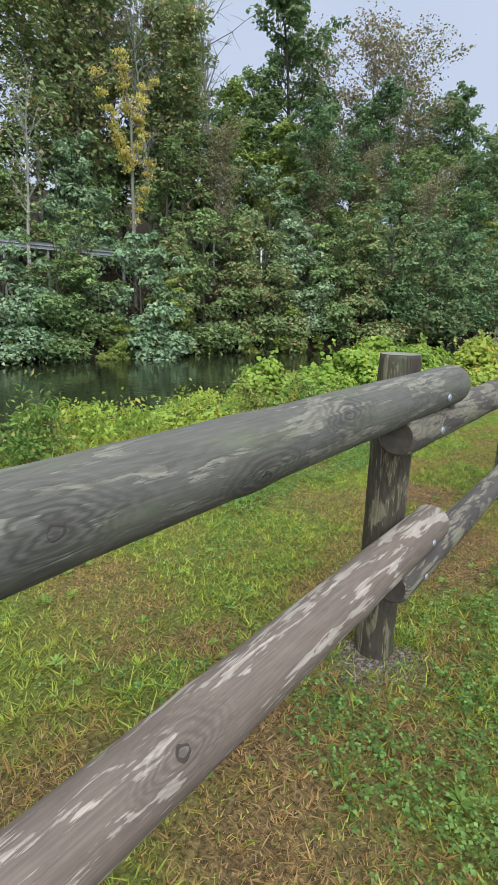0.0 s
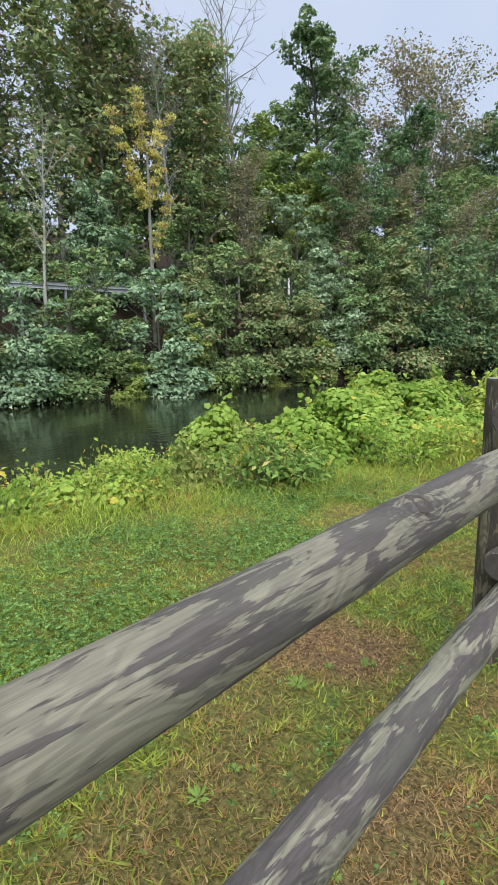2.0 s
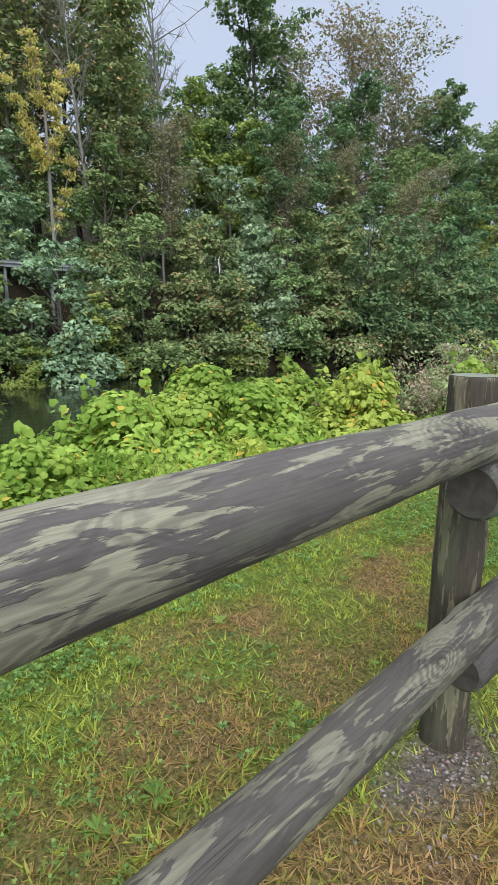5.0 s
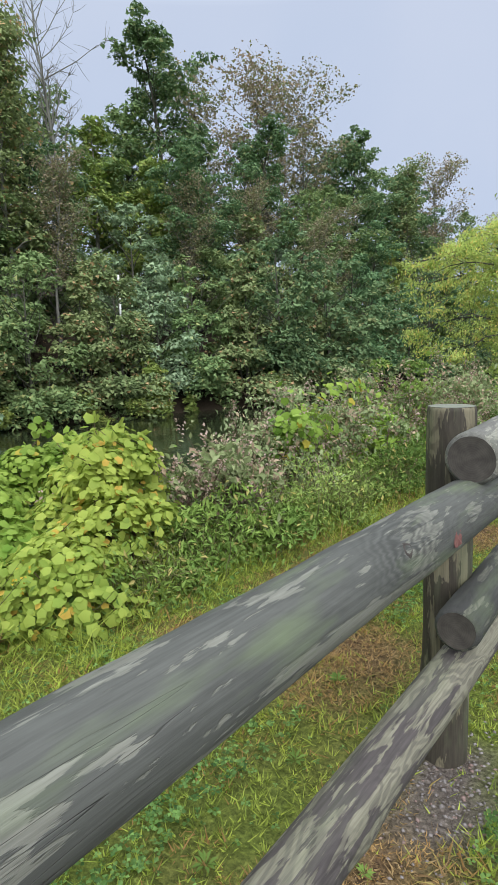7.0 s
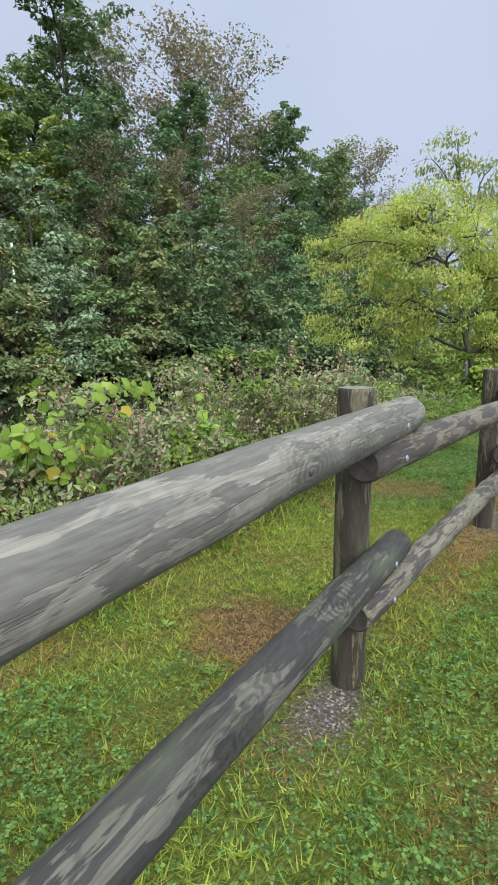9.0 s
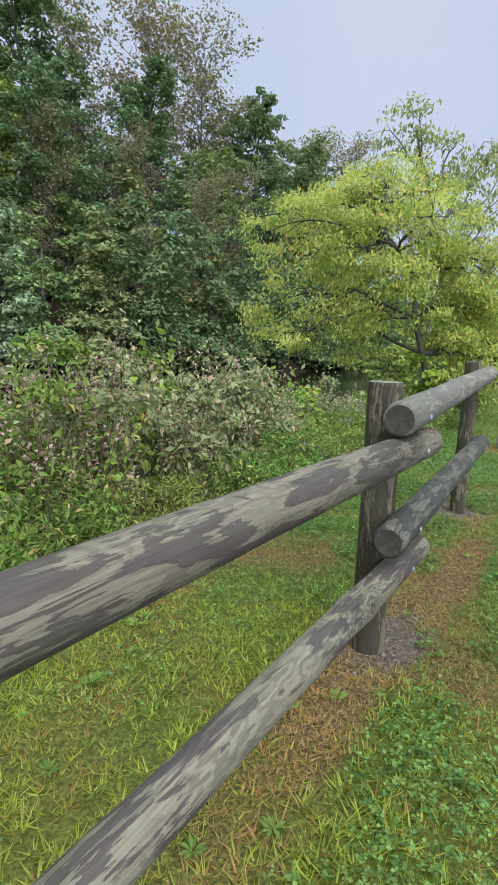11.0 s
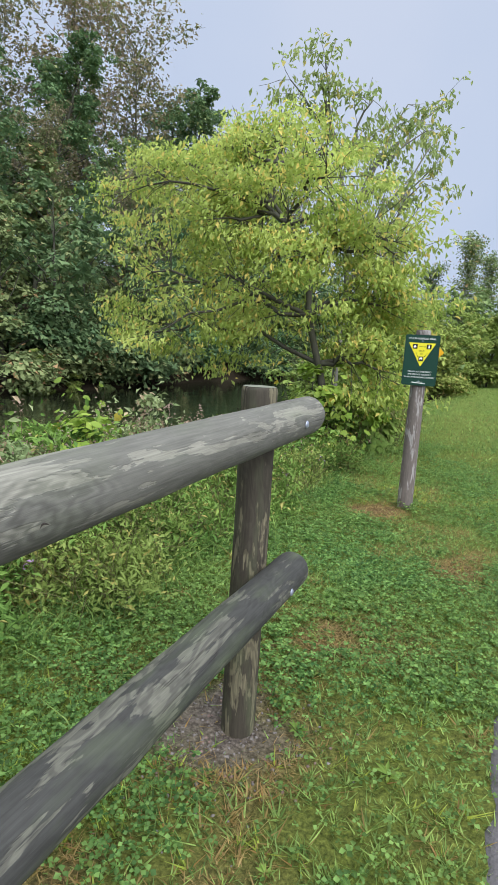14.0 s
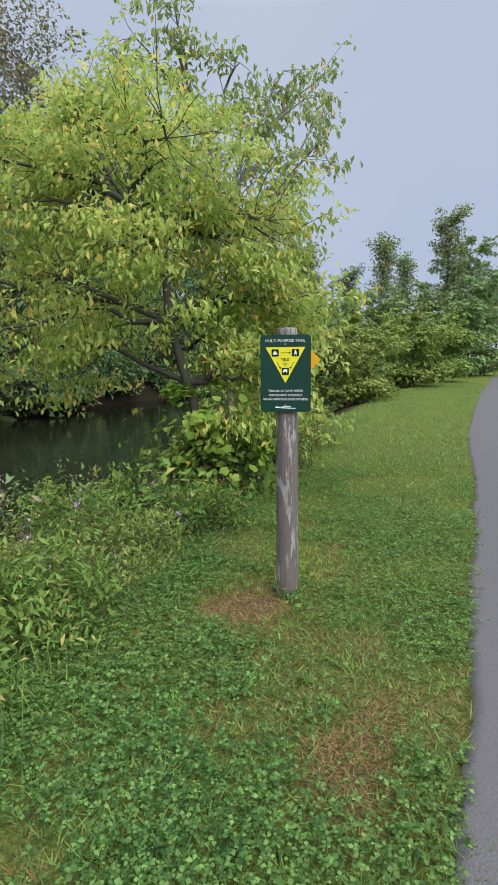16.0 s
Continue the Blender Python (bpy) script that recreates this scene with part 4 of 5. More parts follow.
L_PURPLE = leaf_material("purple_petals", (0.36, 0.20, 0.44), (0.52, 0.34, 0.60), None, 0, 0.02)
L_YELLOW = leaf_material("goldenrod_heads", (0.45, 0.32, 0.04), (0.62, 0.48, 0.06), None, 0, 0.02)


def stand(proto, x, y, turn, scale, sink=0.0):
    """Another plant of a kind, at its place on the ground."""
    z = float(height(x, y)) - sink
    ob = copy_thing(proto, pose(x, y, z, 0, 0, turn))
    ob.scale = (scale, scale, scale)
    return ob


def move(proto, x, y, turn=0.0, scale=1.0):
    proto.matrix_world = pose(x, y, float(height(x, y)), 0, 0, turn) @ Matrix.Scale(scale, 4)
    return proto


# far bank: shrubs along the shore, each kind built once
shore_a = tree("shore_shrub", "dense grey-green shrub overhanging the far river bank", "shrub", 11, 5.4, 2.4, 0.1, L_BLUE, M_BARK, 8400, 0.185, 28, "round", 0.10, 0.42, 0.6, "far bank shrubs", billows=44)
shore_b = tree("shore_shrub", "dense green shrub on the far river bank", "shrub", 12, 6.0, 2.2, 0.1, L_FAR, M_BARK, 8400, 0.18, 28, "round", 0.10, 0.40, 0.7, "far bank shrubs", billows=44)
shore_c = tree("shore_shrub", "olive green shrub with rusty leaf tips on the far bank", "shrub", 13, 6.2, 2.2, 0.1, L_MIX, M_BARK, 8400, 0.18, 30, "cone", 0.10, 0.42, 0.8, "far bank shrubs", billows=46)
shore_e = tree("shore_shrub", "dense dark green shrub hanging over the far water", "shrub", 15, 6.0, 2.3, 0.1, L_DARK, M_BARK, 8400, 0.185, 28, "round", 0.10, 0.42, 0.6, "far bank shrubs", billows=46)
shore_d = tree("shore_shrub", "small yellow-green shrub low on the far bank", "shrub", 14, 3.0, 1.2, 0.3, L_LIGHT, M_BARK, 6000, 0.16, 20, "round", 0.06, 0.30, 0.6, "far bank shrubs", billows=34)
wood_a = tree("woodland_tree", "tall dark green woodland tree on the hillside", "tree", 21, 15.0, 3.6, 3.0, L_DARK, M_BARK, 11000, 0.25, 38, "round", 0.22, 0.62, 0.5, "hillside trees", billows=110)
wood_b = tree("woodland_tree", "tall mid-green woodland tree on the hillside", "tree", 22, 14.0, 3.9, 2.5, L_FAR, M_BARK, 11000, 0.26, 38, "round", 0.22, 0.62, 0.45, "hillside trees", billows=110)
wood_c = tree("woodland_tree", "light green drooping tree on the hillside", "tree", 23, 13.0, 3.8, 2.0, L_LIGHT, M_BARK_GREY, 11000, 0.25, 36, "cone", 0.2, 0.58, 0.35, "hillside trees", droop=0.12, billows=110)
wood_d = tree("woodland_tree", "thin half-bare tree with sparse rusty leaves", "tree", 24, 15.0, 3.6, 4.5, L_RUST, M_BARK_GREY, 6500, 0.20, 40, "vase", 0.17, 0.5, 0.9, "hillside trees", twiggy=3, billows=0)
wood_e = tree("woodland_tree", "leafless grey tree with fine bare branches", "tree", 25, 14.0, 2.6, 5.0, None, M_BARK_GREY, 0, 0.2, 36, "vase", 0.15, 0.4, 1.2, "hillside trees", twiggy=3, billows=0)
wood_f = tree("woodland_tree", "slim grey-trunked tree with sparse olive leaves", "tree", 26, 13.0, 2.3, 3.0, L_MIX, M_BARK_GREY, 7000, 0.20, 34, "column", 0.13, 0.45, 0.8, "hillside trees", billows=0)
wood_g = tree("woodland_tree", "tall deep green tree standing above the others", "tree", 27, 18.0, 3.5, 2.5, L_DARK, M_BARK, 15000, 0.26, 46, "round", 0.24, 0.60, 0.5, "hillside trees", billows=140)
rng = np.random.default_rng(5)
protos = {"a": shore_a, "b": shore_b, "c": shore_c, "d": shore_d}
used = set()


def plant(proto, x, y, turn, scale, sink=0.0):
    if proto.name in used:
        return stand(proto, x, y, turn, scale, sink)
    used.add(proto.name)
    return move(proto, x, y, turn, scale)


kinds = "abacabbacbccabcbcacbbcabcacbcabcbacb"
yy = 2.0
for i, k in enumerate(kinds):
    s = 1.0 + rng.uniform(-0.14, 0.12)
    big = float(np.interp(yy, (0, 7, 13, 16, 24, 34, 60), (1.0, 0.90, 0.88, 0.95, 1.02, 1.25, 1.3)))
    plant(shore_e if yy > 30 and k != "c" else protos[k], float(far_shore(yy)) - rng.uniform(0.1, 1.2), yy, rng.uniform(0, 360), s * big, 0.7)
    yy += rng.uniform(1.7, 2.5) * (1 if yy < 40 else 1.5)
for i in range(14):
    yb = 4 + i * 4.0 + rng.uniform(-0.7, 0.7)
    if 7 < yb < 15:
        continue
    plant(protos["abc"[i % 3]], float(far_shore(yb)) - rng.uniform(4.0, 6.5), yb, rng.uniform(0, 360), rng.uniform(0.95, 1.3))
for i in range(16):
    yb = 6 + i * 1.9 + rng.uniform(-0.5, 0.5)
    plant(shore_d if i % 3 else shore_b, float(far_shore(yb)) - rng.uniform(-0.35, 0.25), yb, rng.uniform(0, 360), rng.uniform(0.4, 0.7) if i % 3 else rng.uniform(0.28, 0.36), 0.5)
plant(shore_d, -20.1, 16.9, 40, 1.0), plant(shore_d, -20.4, 7.0, 120, 0.8), plant(shore_d, -18.6, 24.0, 200, 0.8)

# wooded hill
woods = ((wood_f, -31, 9, 1.4), (wood_b, -30, 3, 1.1), (wood_d, -34, 14, 1.4), (wood_f, -26, 8.5, 1.15), (wood_f, -29, 17.8, 1.35), (wood_f, -27, 14.5, 1.25), (wood_b, -33, 21, 1.15), (wood_a, -36, 26, 1.1),
         (wood_f, -24.5, 21.5, 1.0), (wood_c, -28.5, 29.5, 1.0), (wood_e, -34, 30.5, 1.15), (wood_a, -27.5, 24.5, 0.75), (wood_g, -29, 36, 1.08), (wood_g, -25.5, 39.5, 0.85), (wood_b, -32, 42, 0.9), (wood_d, -26, 44.5, 1.25),
         (wood_d, -29, 40.5, 1.15), (wood_b, -24, 48, 0.85), (wood_g, -24, 55, 1.1), (wood_d, -27, 51, 1.3), (wood_f, -21, 60, 1.2), (wood_d, -22, 70, 1.2), (wood_b, -26, 66, 1.3), (wood_c, -17.5, 58, 0.75), (wood_a, -20, 50, 0.7),
         (wood_b, -22, 82, 1.15), (wood_d, -20, 92, 1.15), (wood_b, -18, 110, 0.9), (wood_a, -23, 32, 0.7), (wood_a, -25, 75, 0.9), (wood_f, -30.5, 7.5, 1.2), (wood_f, -27, 22.5, 1.1), (wood_d, -31, 19.5, 1.3), (wood_f, -29.5, 12.5, 1.3), (wood_b, -30, 33, 1.05), (wood_c, -26.5, 31.5, 0.8), (wood_b, -30, 46, 1.0), (wood_a, -28, 57, 1.2), (wood_b, -31, 26.5, 1.05), (wood_b, -22.5, 44, 0.72), (wood_c, -20, 53, 0.7), (wood_a, -22, 63, 1.05),
         (wood_e, -28, 27.6, 1.3), (wood_e, -26, 41, 0.9), (wood_e, -25.5, 19.8, 0.95), (wood_d, -22.2, 30.5, 0.5), (wood_d, -22.5, 36.5, 0.55), (wood_d, -23.5, 23.0, 0.5), (wood_d, -21.8, 47, 0.6))
for proto, x, y, s in woods:
    plant(proto, x, y, rng.uniform(0, 360), s)
plant(wood_d, -19.5, 39.5, 30, 0.55)
# undergrowth behind the road
for i, (x, y, s) in enumerate(((-26.5, 3.5, 0.9), (-26.8, 6.2, 1.0), (-27.2, 8.6, 0.9), (-26.6, 11.0, 0.95), (-27.0, 13.4, 1.0), (-26.4, 15.6, 0.85), (-27.5, 18.2, 1.0), (-25.9, 0.5, 1.0))):
    plant((shore_b, shore_c, shore_a)[i % 3], x, y, i * 77, s)
pale = tree("pale_tree", "thin pale-barked tree with bare grey twigs", "tree", 32, 9.0, 1.8, 3.5, L_SILVER, M_BARK_PALE, 300, 0.18, 16, "vase", 0.11, 0.4, 1.3, twiggy=3, billows=0)
move(pale, -23.0, 11.6)

# guard rail of the road on the far bank
M_STEEL = plain_material("guard_rail_steel", (0.30, 0.32, 0.34), 0.55, 0.5, 0.15, 6)
guard = thing("guard_rail", -23.6, 11.0, 0, "grey steel guard rail along the road on the far bank", "guard rail")
bm = bmesh.new()
section = ((0.0, 0.0), (0.05, 0.05), (0.05, 0.11), (0.0, 0.155), (0.05, 0.20), (0.05, 0.26), (0.0, 0.31))
rows = []
for k in range(9):
    gyk = -9 + k * 2.4
    rows.append([bm.verts.new((-x, gyk, 3.55 + z)) for x, z in section] + [bm.verts.new((-x - 0.006, gyk, 3.55 + z)) for x, z in reversed(section)])
for r0, r1 in zip(rows, rows[1:]):
    for j in range(len(r0)):
        bm.faces.new((r0[j], r1[j], r1[(j + 1) % len(r0)], r0[(j + 1) % len(r0)]))
part("beam", bm, M_STEEL, guard)
for k in range(9):
    gyk = -8 + k * 2.0
    base = float(height(-23.7, 11 + gyk)) - 0.3
    bm = bmesh.new()
    bmesh.ops.create_cube(bm, size=1, matrix=Matrix.Translation((-0.14, gyk, (base + 3.88) / 2)) @ Matrix.Diagonal((0.12, 0.1, 3.88 - base, 1)))
    bmesh.ops.bevel(bm, geom=bm.edges[:], offset=0.01, segments=1, affect="EDGES")
    part("rail_post", bm, M_STEEL, guard)

marker = thing("marker_post", -22.4, 25.8, float(height(-22.4, 25.8)), "slim white road marker post among the far shrubs", "post")
mt = Tubes()
mt.add([(0, 0, -0.3), (0, 0, 2.0), (0, 0, 5.75 - marker.location.z), (0, 0, 5.78 - marker.location.z)], (0.055, 0.055, 0.05, 0.001), 10)
put("shaft", mt.mesh("shaft"), M_WHITE, marker)

# box elder by the water: leaning trunk, spreading limbs, drooping leaves
def near_tree(name, label, x, y, seed, trunk_pts, trunk_r, boughs, leaf_mat, bark, per, size, clump, twig=(0.4, 0.95), twigs=5, arch=0.13, hang=0.8, gaps=2.0):
    rng = np.random.default_rng(seed)
    root = thing(name, x, y, float(height(x, y)), label, "tree")
    z0 = root.matrix_world.translation.z
    tt, lt, spots, axes = Tubes(), Tubes(), [], []
    rel = np.array([(px - x, py_ - y, pz - z0) for px, py_, pz in trunk_pts])
    tt.add(rel, np.linspace(trunk_r, trunk_r * 0.3, len(rel)), 9)
    for k, tip in boughs:
        s, e = rel[k], np.array((tip[0] - x, tip[1] - y, tip[2] - z0))
        n = 7
        pts = np.array([s + (e - s) * f + np.array([0, 0, arch * np.linalg.norm(e - s) * math.sin(f * math.pi)]) for f in np.linspace(0, 1, n)])
        pts[1:-1] += rng.normal(0, 0.05, (n - 2, 3))
        r0 = trunk_r * 0.5
        lt.add(pts, np.linspace(r0, 0.010, n), 6)
        for j in range(1, n):
            for _ in range(twigs):
                d = (pts[j] - pts[j - 1]) / np.linalg.norm(pts[j] - pts[j - 1]) + rng.normal(0, 0.8, 3)
                tw = limb(pts[j], d, rng.uniform(*twig), rng, 3, 0.10)
                lt.add(tw, np.linspace(r0 * 0.2, 0.003, 4), 3)
                for q in (2, 3):
                    spots.append(tw[q]), axes.append(tw[q] - tw[q - 1])
    put("trunk", tt.mesh("trunk"), bark, root)
    put("branch_frame", lt.mesh("branch_frame"), bark, root)
    spots, axes = np.array(spots), np.array(axes)
    leaves = len(spots) * per
    pick = np.repeat(np.arange(len(spots)), per)
    keep = rng.random(leaves) < (0.02 + 0.98 * rng.random(len(spots)) ** gaps)[pick]
    pick = pick[keep]
    c = spots[pick] + rng.normal(0, clump, (len(pick), 3)) * (1.25, 1.25, 0.6) + np.array([0, 0, -0.05])
    al = axes[pick] / (np.linalg.norm(axes[pick], axis=1)[:, None] + 1e-9) * 0.3 + np.array([0, 0, -hang])
    L = size * rng.uniform(0.6, 1.4, len(pick))
    put("crown", leaf_cloud("crown", c, al, L, L * 0.45, rng, 0.3, 0.5), leaf_mat, root)["kind"] = "stuff"
    return root


near_tree("box_elder", "yellow-green box elder leaning over the river with drooping leaves", -1.8, 21.4, 41,
          [(-1.79, 21.4, -0.5), (-1.85, 21.4, 0.2), (-1.97, 21.4, 0.66), (-2.11, 21.4, 1.15), (-2.29, 21.4, 1.76), (-2.33, 21.4, 2.5), (-2.66, 21.4, 2.9), (-2.92, 21.5, 3.2), (-3.05, 21.8, 3.8)], 0.065,
          [(3, (-4.8, 21.6, 1.45)), (4, (-3.8, 20.4, 1.5)), (4, (-5.6, 22.0, 2.0)), (4, (-4.2, 20.6, 2.2)), (5, (-1.3, 21.6, 2.7)), (5, (-5.7, 22.3, 3.2)), (6, (-4.6, 21.0, 3.4)), (6, (-2.0, 20.8, 3.4)), (7, (-3.9, 22.3, 4.1)),
           (7, (-5.2, 23.0, 4.0)), (8, (-3.2, 22.4, 4.25)), (8, (-2.4, 22.6, 4.1)), (4, (-1.2, 22.4, 1.9)), (6, (-1.6, 22.6, 3.1)), (3, (-1.4, 22.3, 1.2)), (7, (-4.4, 22.2, 3.0)), (5, (-3.6, 22.6, 2.2)), (6, (-3.4, 20.9, 2.9)),
           (5, (-2.2, 20.7, 2.4)), (7, (-5.6, 21.6, 3.7)), (8, (-4.2, 22.4, 4.3)), (3, (-1.25, 21.3, 1.05)), (4, (-1.25, 21.6, 1.9)), (5, (-1.35, 21.8, 2.6))], L_LIME, M_BARK, 96, 0.076, 0.105, (0.35, 0.8), 4, 0.1, 0.55, 2.3)
near_tree("tall_ash", "tall thin tree with long drooping pale green leaves", -2.6, 24.0, 42,
          [(-2.6, 24.0, -0.6), (-2.6, 24.0, 1.0), (-2.5, 23.9, 2.4), (-2.55, 23.8, 3.4), (-2.7, 23.6, 4.3), (-2.9, 23.4, 5.0), (-3.0, 23.2, 5.5)], 0.06,
          [(2, (-1.35, 24.6, 4.5)), (2, (-1.5, 25.5, 5.2)), (3, (-1.5, 25.6, 5.85)), (3, (-1.9, 24.6, 5.5)), (3, (-1.5, 24.2, 4.9)), (4, (-2.95, 23.2, 5.75)), (4, (-3.5, 23.2, 5.5)), (3, (-3.5, 23.4, 4.8)), (4, (-2.3, 23.8, 5.3)), (2, (-1.4, 23.6, 3.9))],
          L_ASH, M_BARK_GREY, 26, 0.105, 0.085, (0.25, 0.6), 2, 0.08, 0.75, 1.4)
near_tree("autumn_sapling", "slim sapling with three upright plumes of yellow and rust leaves", -21.7, 16.21, 31,
          [(-21.7, 16.21, 1.2), (-21.70, 16.21, 4.55), (-21.70, 16.19, 7.03), (-21.70, 16.20, 9.00), (-21.70, 15.98, 10.36)], 0.10,
          [(2, (-21.70, 14.53, 10.39)), (2, (-21.70, 15.48, 8.45)), (3, (-21.70, 15.80, 11.52)), (3, (-21.70, 17.32, 10.98)), (1, (-21.70, 17.13, 7.49)), (2, (-21.70, 16.68, 9.09))],
          L_GOLD, M_BARK_GREY, 26, 0.13, 0.09, (0.14, 0.36), 5, -0.04, -0.3, 1.2)

# low sprouts round the box elder's foot and along the bank
def shrub(name, label, x, y, rx, ry, top, seed, leaf_mat, leaves, size, slim=0.5, stems=26, heads=None, head_share=0.2, head_size=0.02, stem_mat=None, broad=False, kind="shrub", up=0.3, group=""):
    """A loose shrub of many upright stems, leafy all along; some end in seed or flower heads."""
    rng = np.random.default_rng(seed)
    root = thing(name, x, y, float(height(x, y)), label, kind, group)
    z0 = root.matrix_world.translation.z
    tubes, spots, axes, ends = Tubes(), [], [], []
    for i in range(stems):
        r, an = math.sqrt(rng.random()), rng.uniform(0, 6.283)
        bx, by = rx * r * math.cos(an), ry * r * math.sin(an)
        bz = float(height(x + bx, y + by)) - z0
        h = (top - z0 - bz) * rng.uniform(0.5, 1.08) * (1 - 0.28 * r * r)
        pts = limb((bx * 0.8, by * 0.8, bz - 0.03), (bx * 0.25 + rng.normal(0, 0.1), by * 0.25 + rng.normal(0, 0.1), 1), max(h, 0.15), rng, 5, 0.02, 0.12)
        tubes.add(pts, np.linspace(0.007, 0.002, len(pts)), 3)
        for j in range(1, len(pts)):
            for f in (0.0, 0.5):
                spots.append(pts[j] * (1 - f) + pts[j - 1] * f), axes.append(pts[j] - pts[j - 1])
            if j > 2:
                for _ in range(1):
                    tw = limb(pts[j], rng.normal(0, 0.6, 3) + (0, 0, 0.5), rng.uniform(0.12, 0.3), rng, 2)
                    tubes.add(tw, (0.003, 0.002, 0.001), 3)
                    spots.append(tw[-1]), axes.append(tw[-1] - tw[0]), ends.append(tw[-1])
        ends.append(pts[-1])
    put("stem_tangle", tubes.mesh("stem_tangle"), stem_mat or M_STEM, root)["kind"] = "stuff"
    spots, axes, ends = np.array(spots), np.array(axes), np.array(ends)
    axes = axes / (np.linalg.norm(axes, axis=1)[:, None] + 1e-9)
    pick = rng.integers(0, len(spots), leaves)
    c = spots[pick] + rng.normal(0, 0.05 + size * 0.4, (leaves, 3))
    hubs = spots[rng.choice(len(spots), max(6, stems // 2))]
    hub = rng.integers(0, len(hubs), leaves)
    puff = rng.normal(0, 1, (leaves, 3))
    puff /= np.linalg.norm(puff, axis=1)[:, None]
    puff[:, 2] = np.where(rng.random(leaves) < 0.75, np.abs(puff[:, 2]), puff[:, 2])
    heaped = (rng.random(leaves) < 0.62)[:, None]
    c = np.where(heaped, hubs[hub] + puff * (rng.uniform(0.09, 0.2, len(hubs))[hub] * rng.random(leaves) ** 0.4)[:, None] * np.array([1.2, 1.2, 0.8]), c)
    L = size * rng.uniform(0.55, 1.35, leaves)
    if broad:
        out = (c - np.array([0, 0, (top - z0) * 0.35])) * np.array([1.0 / rx, 1.0 / ry, 1.2]) + np.array([0, 0, 0.7])
        put("foliage", lobed_cloud("foliage", c, out / np.linalg.norm(out, axis=1)[:, None], L, rng), leaf_mat, root)["kind"] = "stuff"
    else:
        put("foliage", leaf_cloud("foliage", c, np.where(heaped, puff * 0.8, axes[pick] * up) + rng.normal(0, 0.35, (leaves, 3)), L, L * slim, rng, face=np.where(heaped, puff * 0.8, 0) + np.array([0, 0, 0.6])), leaf_mat, root)["kind"] = "stuff"
    if heads:
        chosen = ends[rng.random(len(ends)) < head_share]
        if len(chosen):
            per = 15
            hp = np.repeat(chosen, per, 0) + rng.normal(0, 1, (len(chosen) * per, 3)) * (0.022, 0.022, 0.045)
            Lh = head_size * 1.3 * rng.uniform(0.6, 1.4, len(hp))
            put("seed_spray", leaf_cloud("seed_spray", hp, rng.normal(0, 1, hp.shape), Lh, Lh * 0.7, rng), heads, root)["kind"] = "stuff"
    return root


# vine mounds: leaves shingled over overlapping heaps, with shoots that climb out
def vine_mound(x, y, rx, ry, top, seed, yellow=False):
    rng = np.random.default_rng(seed)
    root = thing("vine_mound", x, y, float(height(x, y)), "yellowing wild grape vine heaped at the lawn edge" if yellow else "bright green wild grape vine heaped over shrubs on the bank", "vine", "vine mounds")
    z0 = root.matrix_world.translation.z
    tubes, cs, ns, ss = Tubes(), [], [], []
    heaps = int(10 + 14 * rx * ry)
    for i in range(heaps):
        r, an = math.sqrt((i + 0.5) / heaps), i * 2.4 + rng.normal(0, 0.3)
        hx, hy = rx * r * math.cos(an), ry * r * math.sin(an)
        foot = float(height(x + hx, y + hy)) - z0
        g = rng.uniform(0.2, 0.36) * (0.7 + 0.3 * rx)
        crest = foot + (top - z0 - foot) * (1 - 0.55 * r * r) * rng.uniform(0.8, 1.02)
        hz = max(foot + 0.08, crest - g * 0.75)
        tubes.add(limb((hx * 0.7, hy * 0.7, foot - 0.03), (hx * 0.2, hy * 0.2, 1), max(0.15, hz - foot), rng, 4, 0, 0.15), (0.012, 0.01, 0.008, 0.006, 0.004), 4)
        n = int(rng.uniform(2200, 2900) * g * (g + 0.45 * (hz - foot)))
        d = rng.normal(0, 1, (n, 3))
        d /= np.linalg.norm(d, axis=1)[:, None]
        d[:, 2] = np.where(rng.random(n) < 0.7, np.abs(d[:, 2]), d[:, 2])
        c = np.array([hx, hy, hz]) + d * (g * rng.random(n) ** 0.25)[:, None] * np.array([1.1, 1.1, 0.8])
        low = rng.random(n) < 0.3
        c[low, 2] = foot + rng.random(low.sum()) * (c[low, 2] - foot)
        cs.append(c), ns.append(d + np.array([0, 0, 0.45])), ss.append(rng.uniform(0.03, 0.068, n) if yellow else rng.uniform(0.03, 0.074, n))
        if rng.random() < 0.6:
            sh = limb((hx, hy, hz + g * 0.4), (rng.normal(0, 0.5), rng.normal(0, 0.5), 1), rng.uniform(0.15, 0.4) * min(1.0, top - z0), rng, 5, 0.1)
            tubes.add(sh, np.linspace(0.005, 0.002, len(sh)), 3)
            m = 12
            f = rng.random(m) * (len(sh) - 1)
            c = np.array([np.interp(f, range(len(sh)), sh[:, k]) for k in range(3)]).T + rng.normal(0, 0.03, (m, 3))
            cs.append(c), ns.append(rng.normal(0, 0.5, (m, 3)) + np.array([0.3, -0.3, 0.7])), ss.append(rng.uniform(0.04, 0.085, m))
    put("stem_tangle", tubes.mesh("stem_tangle"), M_STEM_BROWN, root)["kind"] = "stuff"
    cs, ns, ss = np.concatenate(cs), np.concatenate(ns), np.concatenate(ss)
    put("foliage", lobed_cloud("foliage", cs, ns, ss, rng), L_VINE_YELLOW if yellow else L_VINE, root)["kind"] = "stuff"


